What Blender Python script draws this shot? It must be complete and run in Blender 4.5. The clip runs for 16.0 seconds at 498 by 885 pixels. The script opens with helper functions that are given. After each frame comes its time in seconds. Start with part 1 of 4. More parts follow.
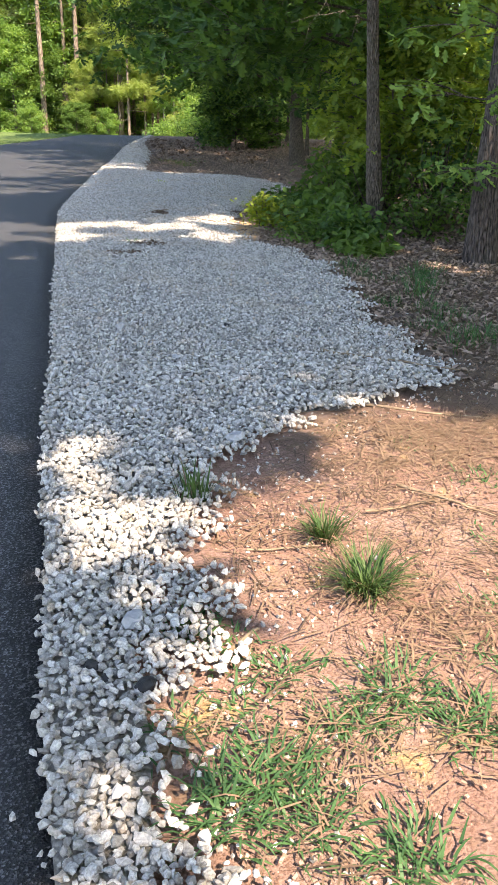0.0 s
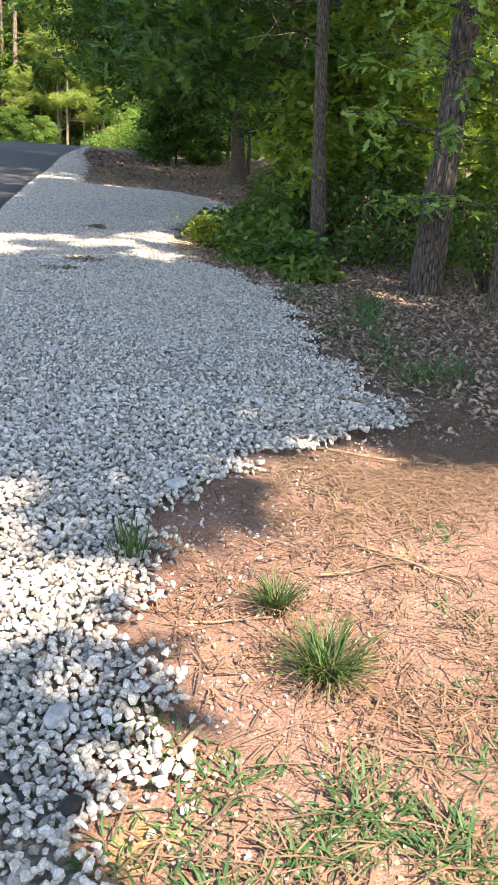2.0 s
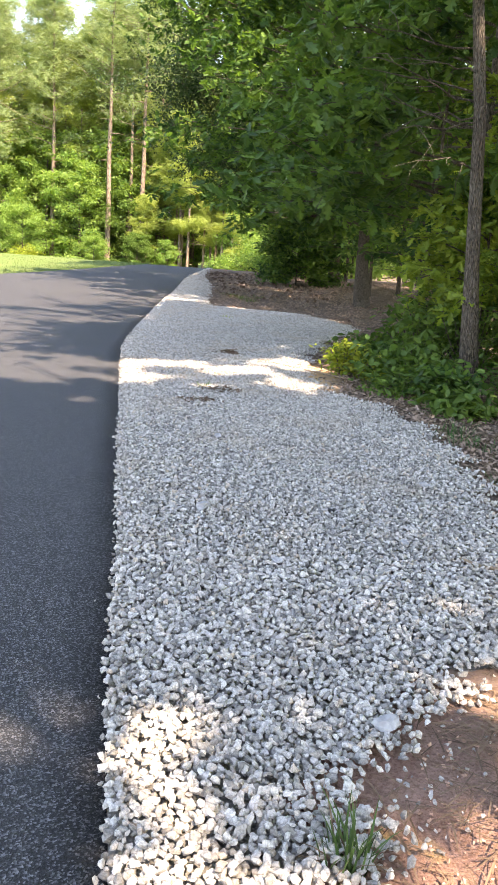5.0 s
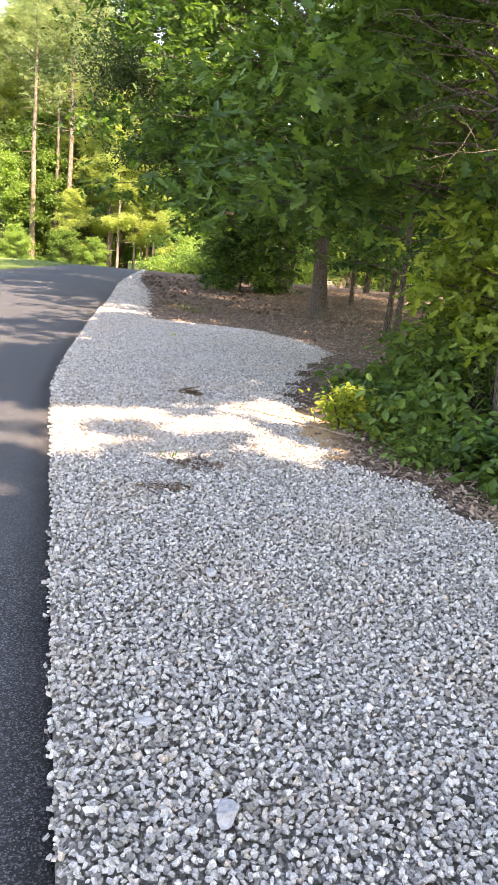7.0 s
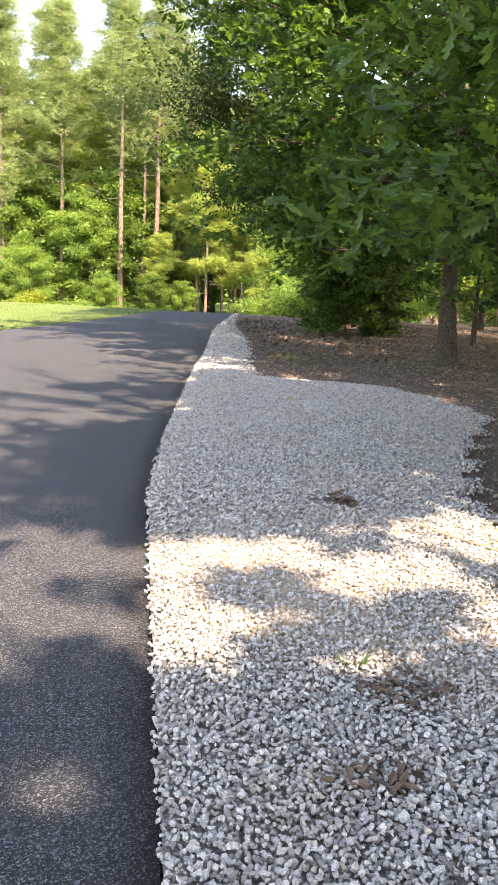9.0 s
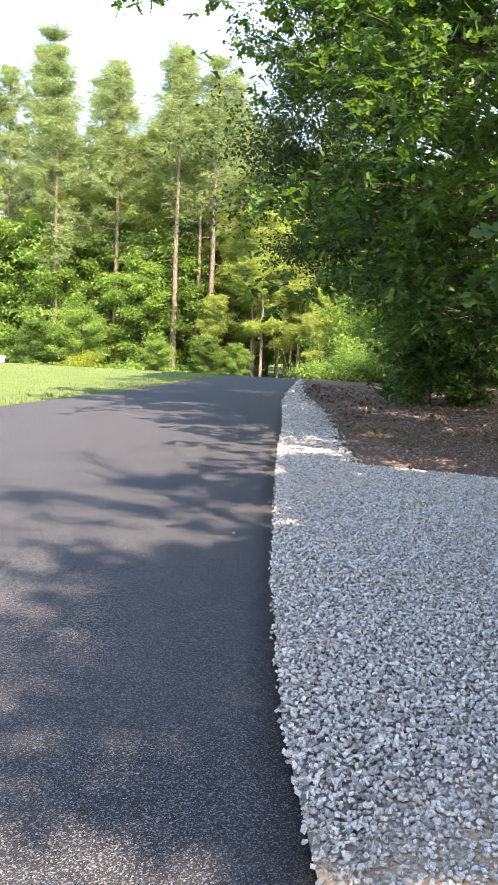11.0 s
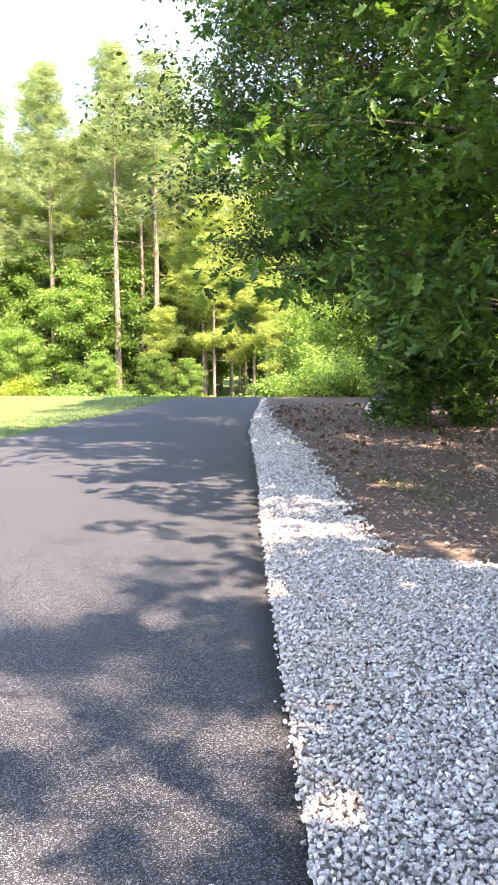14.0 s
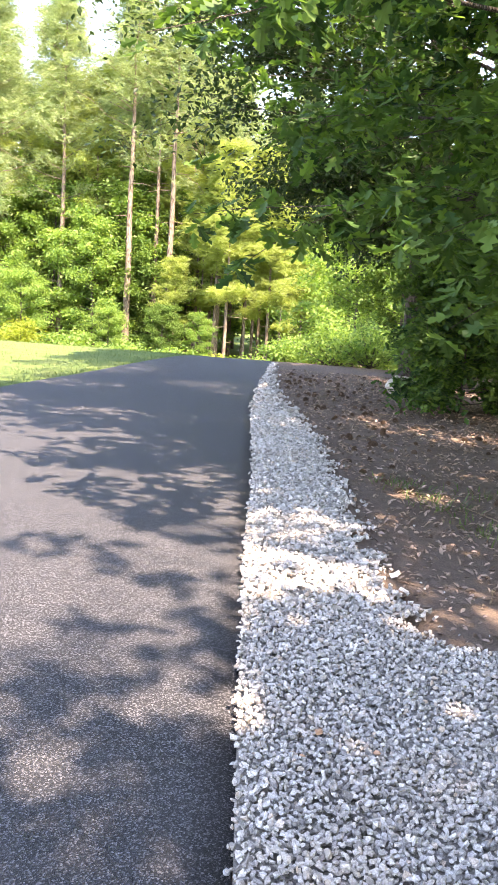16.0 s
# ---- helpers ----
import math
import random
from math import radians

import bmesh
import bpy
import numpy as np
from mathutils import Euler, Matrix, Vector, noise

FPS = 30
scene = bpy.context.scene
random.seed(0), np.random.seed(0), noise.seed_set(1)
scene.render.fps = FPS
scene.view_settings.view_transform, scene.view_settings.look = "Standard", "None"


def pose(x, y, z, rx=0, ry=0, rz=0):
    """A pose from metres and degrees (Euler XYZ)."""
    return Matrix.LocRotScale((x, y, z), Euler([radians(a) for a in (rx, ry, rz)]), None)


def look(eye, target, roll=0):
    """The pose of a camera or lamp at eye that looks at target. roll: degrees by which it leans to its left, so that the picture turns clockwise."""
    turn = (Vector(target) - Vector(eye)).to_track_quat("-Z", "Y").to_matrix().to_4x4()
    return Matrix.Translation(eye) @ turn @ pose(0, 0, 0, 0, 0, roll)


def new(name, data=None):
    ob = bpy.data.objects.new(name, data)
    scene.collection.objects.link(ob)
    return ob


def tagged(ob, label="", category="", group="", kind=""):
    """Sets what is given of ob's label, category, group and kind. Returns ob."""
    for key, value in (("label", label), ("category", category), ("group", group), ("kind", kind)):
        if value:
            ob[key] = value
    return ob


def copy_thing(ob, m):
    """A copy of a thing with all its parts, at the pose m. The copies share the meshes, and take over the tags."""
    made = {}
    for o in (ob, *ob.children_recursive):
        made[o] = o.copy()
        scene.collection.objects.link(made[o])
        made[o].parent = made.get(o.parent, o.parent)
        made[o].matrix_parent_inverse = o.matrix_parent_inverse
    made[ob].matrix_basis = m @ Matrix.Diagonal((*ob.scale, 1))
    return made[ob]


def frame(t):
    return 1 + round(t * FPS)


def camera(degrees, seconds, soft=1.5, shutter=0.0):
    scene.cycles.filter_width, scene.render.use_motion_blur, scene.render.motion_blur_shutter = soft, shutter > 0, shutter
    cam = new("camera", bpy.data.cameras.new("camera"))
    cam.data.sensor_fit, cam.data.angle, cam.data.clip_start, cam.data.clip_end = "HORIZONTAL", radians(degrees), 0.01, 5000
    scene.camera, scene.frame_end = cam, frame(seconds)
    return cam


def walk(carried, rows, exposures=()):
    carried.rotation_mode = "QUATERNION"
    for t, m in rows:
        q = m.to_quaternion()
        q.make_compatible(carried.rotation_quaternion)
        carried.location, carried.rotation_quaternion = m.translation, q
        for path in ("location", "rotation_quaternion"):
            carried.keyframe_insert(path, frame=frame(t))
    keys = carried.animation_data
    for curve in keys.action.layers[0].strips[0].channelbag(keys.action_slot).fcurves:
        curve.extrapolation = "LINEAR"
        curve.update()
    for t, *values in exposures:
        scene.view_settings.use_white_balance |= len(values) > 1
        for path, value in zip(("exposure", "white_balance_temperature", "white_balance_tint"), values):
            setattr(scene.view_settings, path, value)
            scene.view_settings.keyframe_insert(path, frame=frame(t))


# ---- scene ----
cam = camera(33.4, 16.0, soft=1.05)
PATH = [
    (0, (0.719, -1.765, 1.421), (0.646, 0.086, 0.668), 1.2),
    (0.5, (0.636, -1.446, 1.448), (0.548, 0.436, 0.775), 2.9),
    (1, (0.580, -1.289, 1.443), (0.469, 0.598, 0.791), 3.2),
    (1.5, (0.603, -1.325, 1.425), (0.589, 0.549, 0.728), 4.3),
    (2, (0.651, -1.430, 1.423), (0.742, 0.438, 0.713), 4.6),
    (2.5, (0.656, -1.457, 1.437), (0.692, 0.437, 0.797), 3.7),
    (3, (0.646, -1.451, 1.439), (0.584, 0.461, 0.857), 3.5),
    (3.5, (0.610, -1.420, 1.442), (0.472, 0.499, 0.896), 3.8),
    (4, (0.538, -1.278, 1.434), (0.357, 0.645, 0.916), 4.1),
    (4.2, (0.484, -1.184, 1.435), (0.292, 0.741, 0.929), 4.2),
    (6.3, (-0.134, 0.757, 1.516), (-0.215, 2.703, 1.060), 3.6),
    (6.5, (-0.196, 1.002, 1.540), (-0.257, 2.946, 1.076), 3.7),
    (7, (-0.381, 1.632, 1.528), (-0.382, 3.577, 1.065), 5.2),
    (7.5, (-0.476, 2.268, 1.528), (-0.459, 4.213, 1.059), 5),
    (8, (-0.643, 2.844, 1.511), (-0.734, 4.783, 1.028), 3.1),
    (8.5, (-0.820, 3.398, 1.548), (-0.968, 5.337, 1.079), 2.8),
    (9, (-1.052, 4.101, 1.556), (-1.267, 6.050, 1.164), 2.7),
    (9.5, (-1.247, 4.578, 1.621), (-1.526, 6.530, 1.285), 2.5),
    (10, (-1.513, 5.301, 1.625), (-1.850, 7.254, 1.352), 2.2),
    (10.2, (-1.620, 5.527, 1.614), (-1.970, 7.479, 1.359), 2.2),
    (12.3, (-2.408, 8.185, 1.588), (-2.703, 10.146, 1.331), 3.5),
    (12.5, (-2.435, 8.458, 1.591), (-2.725, 10.420, 1.341), 2.7),
    (13, (-2.552, 9.092, 1.614), (-2.810, 11.060, 1.375), 1.3),
    (13.5, (-2.659, 9.782, 1.646), (-2.878, 11.757, 1.427), 1),
    (14, (-2.801, 10.531, 1.667), (-3.031, 12.505, 1.440), -0.2),
    (14.5, (-2.886, 11.217, 1.673), (-3.104, 13.187, 1.401), -0.1),
    (15, (-2.945, 11.865, 1.683), (-3.149, 13.831, 1.378), -0.1),
    (15.5, (-2.989, 12.351, 1.690), (-3.179, 14.315, 1.362), 1.3),
    (16, (-2.920, 12.754, 1.702), (-3.164, 14.711, 1.374), 3.9),
]
walk(cam, [(t, look(eye, target, roll)) for t, eye, target, roll in PATH],
     [(0, 2.1, 7700, 15), (4, 2.4, 8100, 17), (7, 2.9, 9000, 24), (8.5, 2.75, 9000, 23), (9.5, 2.35, 8400, 19), (10.2, 2.3, 7800, 18), (12.5, 2.95, 7800, 22), (14, 3.02, 7900, 23), (16, 3.05, 8000, 24)])

# ---------- light ----------
SUN_EL, SUN_AZ = radians(52.0), radians(-48.0)   # height of the sun; its bearing, from +x towards -y
SUN_DIR = Vector((math.cos(SUN_EL) * math.cos(SUN_AZ), math.cos(SUN_EL) * math.sin(SUN_AZ), math.sin(SUN_EL)))
world = bpy.data.worlds.new("sky")
scene.world = world
world.use_nodes = True
wn = world.node_tree
sky = wn.nodes.new("ShaderNodeTexSky")
sky.sky_type, sky.sun_disc = "NISHITA", False
sky.sun_elevation, sky.sun_rotation = SUN_EL, math.pi / 2 - SUN_AZ
sky.air_density, sky.dust_density, sky.ozone_density = 1.0, 0.4, 1.0
wn.nodes["Background"].inputs["Strength"].default_value = 0.15
wn.links.new(sky.outputs[0], wn.nodes["Background"].inputs["Color"])
sun_data = bpy.data.lights.new("sun", "SUN")
sun_data.energy, sun_data.angle, sun_data.color = 4.0, radians(0.6), (1.0, 0.925, 0.80)
sun = new("sun", sun_data)
sun.matrix_world = look(SUN_DIR * 60, (0, 0, 0))


# ---------- materials ----------
def node(nt, kind, **settings):
    n = nt.nodes.new(kind)
    for key, value in settings.items():
        n.inputs[key.replace("_", " ")].default_value = value
    return n


def ramp(nt, fac, stops):
    r = nt.nodes.new("ShaderNodeValToRGB")
    els = r.color_ramp.elements
    while len(els) < len(stops):
        els.new(0.5)
    for el, (p, c) in zip(els, stops):
        el.position, el.color = p, (*c, 1)
    nt.links.new(fac, r.inputs[0])
    return r.outputs[0]


def mixed(nt, fac, a, b, how="MIX"):
    m = nt.nodes.new("ShaderNodeMix")
    m.data_type, m.blend_type = "RGBA", how
    for socket, value in ((m.inputs[0], fac), (m.inputs[6], a), (m.inputs[7], b)):
        if isinstance(value, (int, float)):
            socket.default_value = value
        elif isinstance(value, tuple):
            socket.default_value = (*value, 1)
        else:
            nt.links.new(value, socket)
    return m.outputs[2]


def grain(nt, coords, scale, detail=6.0, rough=0.6):
    n = node(nt, "ShaderNodeTexNoise", Scale=scale, Detail=detail, Roughness=rough)
    nt.links.new(coords, n.inputs["Vector"])
    return n.outputs["Fac"]


def base(name, rough=0.8, spec=0.3):
    m = bpy.data.materials.new(name)
    m.use_nodes = True
    nt = m.node_tree
    b = nt.nodes["Principled BSDF"]
    b.inputs["Roughness"].default_value = rough
    b.inputs["Specular IOR Level"].default_value = spec
    coords = nt.nodes.new("ShaderNodeTexCoord").outputs["Object"]
    return m, nt, b, coords


def bumped(nt, b, height, strength, distance=0.01):
    bm_node = node(nt, "ShaderNodeBump", Strength=strength, Distance=distance)
    nt.links.new(height, bm_node.inputs["Height"])
    nt.links.new(bm_node.outputs[0], b.inputs["Normal"])


def simple(name, lo, hi, scale, rough=0.8, bump=0.3, distance=0.01, spec=0.3, per_island=0.0, metal=0.0):
    m, nt, b, co = base(name, rough, spec)
    b.inputs["Metallic"].default_value = metal
    f = grain(nt, co, scale)
    col = ramp(nt, f, [(0.3, lo), (0.7, hi)])
    f2 = grain(nt, co, scale * 0.13, 3.0)
    col = mixed(nt, 0.35, col, ramp(nt, f2, [(0.35, tuple(v * 0.55 for v in lo)), (0.7, tuple(min(1, v * 1.2) for v in hi))]))
    if per_island:
        r = nt.nodes.new("ShaderNodeNewGeometry").outputs["Random Per Island"]
        col = mixed(nt, per_island, col, ramp(nt, r, [(0.0, tuple(v * 0.45 for v in lo)), (0.5, hi), (1.0, tuple(min(1, v * 1.35) for v in hi))]))
    nt.links.new(col, b.inputs["Base Color"])
    if bump:
        bumped(nt, b, f, bump, distance)
    return m


def leafy(name, dark, mid, bright, clear=0.4, rough=0.45):
    """Leaf: gloss on top, light shining through, each leaf its own green."""
    m, nt, b, co = base(name, rough, 0.22)
    r = nt.nodes.new("ShaderNodeNewGeometry").outputs["Random Per Island"]
    col = ramp(nt, r, [(0.0, dark), (0.5, mid), (1.0, bright)])
    big = grain(nt, co, 0.7, 2.0)
    col = mixed(nt, ramp(nt, big, [(0.35, (0, 0, 0)), (0.7, (0.6, 0.6, 0.6))]), col, bright)
    nt.links.new(col, b.inputs["Base Color"])
    t = nt.nodes.new("ShaderNodeBsdfTranslucent")
    nt.links.new(mixed(nt, 1.0, col, (1.3, 1.35, 0.6), "MULTIPLY"), t.inputs["Color"])
    mix = nt.nodes.new("ShaderNodeMixShader")
    mix.inputs[0].default_value = clear
    nt.links.new(b.outputs[0], mix.inputs[1])
    nt.links.new(t.outputs[0], mix.inputs[2])
    nt.links.new(mix.outputs[0], nt.nodes["Material Output"].inputs["Surface"])
    return m


def bark(name, dark, light, pitch):
    m, nt, b, co = base(name, 0.9, 0.15)
    s = nt.nodes.new("ShaderNodeMapping")
    s.inputs["Scale"].default_value = (1, 1, 0.22)
    nt.links.new(co, s.inputs["Vector"])
    v = node(nt, "ShaderNodeTexVoronoi", Scale=pitch)
    v.feature = "DISTANCE_TO_EDGE"
    nt.links.new(s.outputs[0], v.inputs["Vector"])
    g = grain(nt, s.outputs[0], pitch * 1.7)
    cracks = ramp(nt, v.outputs["Distance"], [(0.02, tuple(c * 0.35 for c in dark)), (0.16, dark), (0.5, light)])
    col = mixed(nt, ramp(nt, g, [(0.4, (0, 0, 0)), (0.75, (0.8, 0.8, 0.8))]), cracks, tuple(min(1, c * 1.5) for c in light))
    stain = grain(nt, co, 1.1, 3.0)
    col = mixed(nt, ramp(nt, stain, [(0.5, (0, 0, 0)), (0.75, (0.3, 0.3, 0.3))]), col, (0.20, 0.21, 0.17))
    nt.links.new(col, b.inputs["Base Color"])
    bumped(nt, b, v.outputs["Distance"], 1.0, 0.05)
    return m


def asphalt_material():
    m, nt, b, co = base("asphalt", 0.66, 0.32)
    v = node(nt, "ShaderNodeTexVoronoi", Scale=190.0)
    nt.links.new(co, v.inputs["Vector"])
    bw = nt.nodes.new("ShaderNodeRGBToBW")
    nt.links.new(v.outputs["Color"], bw.inputs[0])
    col = ramp(nt, bw.outputs[0], [(0.15, (0.006, 0.0064, 0.008)), (0.6, (0.023, 0.024, 0.0285)), (0.9, (0.20, 0.201, 0.22))])
    wide = grain(nt, co, 0.9, 4.0)
    col = mixed(nt, ramp(nt, wide, [(0.35, (0, 0, 0)), (0.75, (0.4, 0.4, 0.4))]), col, (0.046, 0.047, 0.053))
    nt.links.new(col, b.inputs["Base Color"])
    h = mixed(nt, 0.5, v.outputs["Distance"], grain(nt, co, 60.0))
    bumped(nt, b, h, 0.9, 0.009)
    return m


def stone_material():
    m, nt, b, co = base("crushed_granite", 0.85, 0.25)
    r = nt.nodes.new("ShaderNodeNewGeometry").outputs["Random Per Island"]
    col = ramp(nt, r, [(0.0, (0.205, 0.195, 0.183)), (0.3, (0.39, 0.37, 0.345)), (0.65, (0.525, 0.50, 0.47)), (0.92, (0.63, 0.605, 0.565)), (1.0, (0.52, 0.42, 0.33))])
    speck = grain(nt, co, 160.0, 3.0)
    col = mixed(nt, 0.8, col, ramp(nt, speck, [(0.3, (0.42, 0.42, 0.43)), (0.65, (1.12, 1.12, 1.12))]), "MULTIPLY")
    dust = grain(nt, co, 1.3, 4.0)
    col = mixed(nt, ramp(nt, dust, [(0.5, (0, 0, 0)), (0.78, (0.35, 0.35, 0.35))]), col, (0.45, 0.34, 0.24))
    nt.links.new(col, b.inputs["Base Color"])
    bumped(nt, b, speck, 0.4, 0.004)
    return m


def ground_material():
    """Orange clay at the drive's mouth, brown litter under the trees, grass beyond the drive."""
    m, nt, b, co = base("earth", 0.95, 0.1)
    xyz = nt.nodes.new("ShaderNodeSeparateXYZ")
    nt.links.new(co, xyz.inputs[0])
    fine, mid, wide = grain(nt, co, 90.0), grain(nt, co, 9.0), grain(nt, co, 1.6, 4.0)
    clay = mixed(nt, mid, (0.235, 0.128, 0.10), (0.335, 0.21, 0.172))
    clay = mixed(nt, ramp(nt, wide, [(0.45, (0, 0, 0)), (0.7, (0.7, 0.7, 0.7))]), clay, (0.39, 0.27, 0.225))
    clay = mixed(nt, ramp(nt, fine, [(0.47, (0, 0, 0)), (0.64, (0.65, 0.65, 0.65))]), clay, (0.14, 0.074, 0.052))
    blotch = grain(nt, co, 22.0, 5.0, 0.7)
    clay = mixed(nt, ramp(nt, blotch, [(0.52, (0, 0, 0)), (0.64, (0.7, 0.7, 0.7))]), clay, (0.20, 0.125, 0.092))
    ochre = grain(nt, co, 2.6, 3.0)
    clay = mixed(nt, ramp(nt, ochre, [(0.62, (0, 0, 0)), (0.7, (0.75, 0.75, 0.75))]), clay, (0.42, 0.28, 0.13))
    litter = mixed(nt, mid, (0.075, 0.055, 0.045), (0.19, 0.145, 0.12))
    litter = mixed(nt, ramp(nt, fine, [(0.45, (0, 0, 0)), (0.7, (0.6, 0.6, 0.6))]), litter, (0.26, 0.195, 0.15))
    grass = mixed(nt, mid, (0.075, 0.125, 0.035), (0.115, 0.165, 0.055))
    grass = mixed(nt, ramp(nt, wide, [(0.4, (0, 0, 0)), (0.7, (0.6, 0.6, 0.6))]), grass, (0.15, 0.18, 0.07))

    def step(value, lo, hi):
        r = nt.nodes.new("ShaderNodeMapRange")
        r.interpolation_type = "SMOOTHSTEP"
        r.inputs["From Min"].default_value, r.inputs["From Max"].default_value = lo, hi
        nt.links.new(value, r.inputs["Value"])
        return r.outputs[0]

    wob = nt.nodes.new("ShaderNodeMath")
    wob.operation = "MULTIPLY_ADD"
    nt.links.new(wide, wob.inputs[0])
    wob.inputs[1].default_value = 2.2
    nt.links.new(xyz.outputs["Y"], wob.inputs[2])
    col = mixed(nt, step(wob.outputs[0], 2.6, 4.0), clay, litter)
    bare = nt.nodes.new("ShaderNodeMath")
    bare.operation = "MULTIPLY"
    nt.links.new(step(wob.outputs[0], 8.2, 9.0), bare.inputs[0])
    nt.links.new(step(wob.outputs[0], 11.2, 10.4), bare.inputs[1])
    near_x = nt.nodes.new("ShaderNodeMath")
    near_x.operation = "MULTIPLY"
    nt.links.new(bare.outputs[0], near_x.inputs[0])
    nt.links.new(step(xyz.outputs["X"], 0.6, 0.15), near_x.inputs[1])
    col = mixed(nt, near_x.outputs[0], col, (0.50, 0.33, 0.19))
    col = mixed(nt, step(xyz.outputs["X"], -6.0, -6.6), col, grass)
    nt.links.new(col, b.inputs["Base Color"])
    h = mixed(nt, 0.5, fine, mid)
    bumped(nt, b, h, 1.0, 0.035)
    return m


def bed_material():
    """Grey stone dust, darkened in colour for the shade between stones, with a fan of washed tan sand across the
    middle.
    """
    m, nt, b, co = base("stone_dust", 0.95, 0.1)
    fine, mid = grain(nt, co, 70.0), grain(nt, co, 5.0)
    shaded_dust = ramp(nt, fine, [(0.3, (0.13, 0.123, 0.115)), (0.7, (0.30, 0.28, 0.255))])
    sand = ramp(nt, fine, [(0.3, (0.34, 0.245, 0.16)), (0.7, (0.50, 0.385, 0.27))])
    shift = nt.nodes.new("ShaderNodeMapping")
    shift.vector_type = "TEXTURE"
    shift.inputs["Location"].default_value = (-0.7, 8.45, 0)
    shift.inputs["Scale"].default_value = (1.75, 1.35, 4)
    nt.links.new(co, shift.inputs["Vector"])
    away = nt.nodes.new("ShaderNodeVectorMath")
    away.operation = "LENGTH"
    nt.links.new(shift.outputs[0], away.inputs[0])
    edge = nt.nodes.new("ShaderNodeMath")
    edge.operation = "MULTIPLY_ADD"
    edge.inputs[1].default_value = 0.9
    nt.links.new(mid, edge.inputs[0])
    nt.links.new(away.outputs["Value"], edge.inputs[2])
    near = nt.nodes.new("ShaderNodeMapRange")
    near.interpolation_type = "SMOOTHSTEP"
    near.inputs["From Min"].default_value, near.inputs["From Max"].default_value = 1.5, 1.2
    nt.links.new(edge.outputs[0], near.inputs["Value"])
    col = mixed(nt, near.outputs[0], shaded_dust, sand)
    nt.links.new(col, b.inputs["Base Color"])
    bumped(nt, b, fine, 0.8, 0.02)
    return m


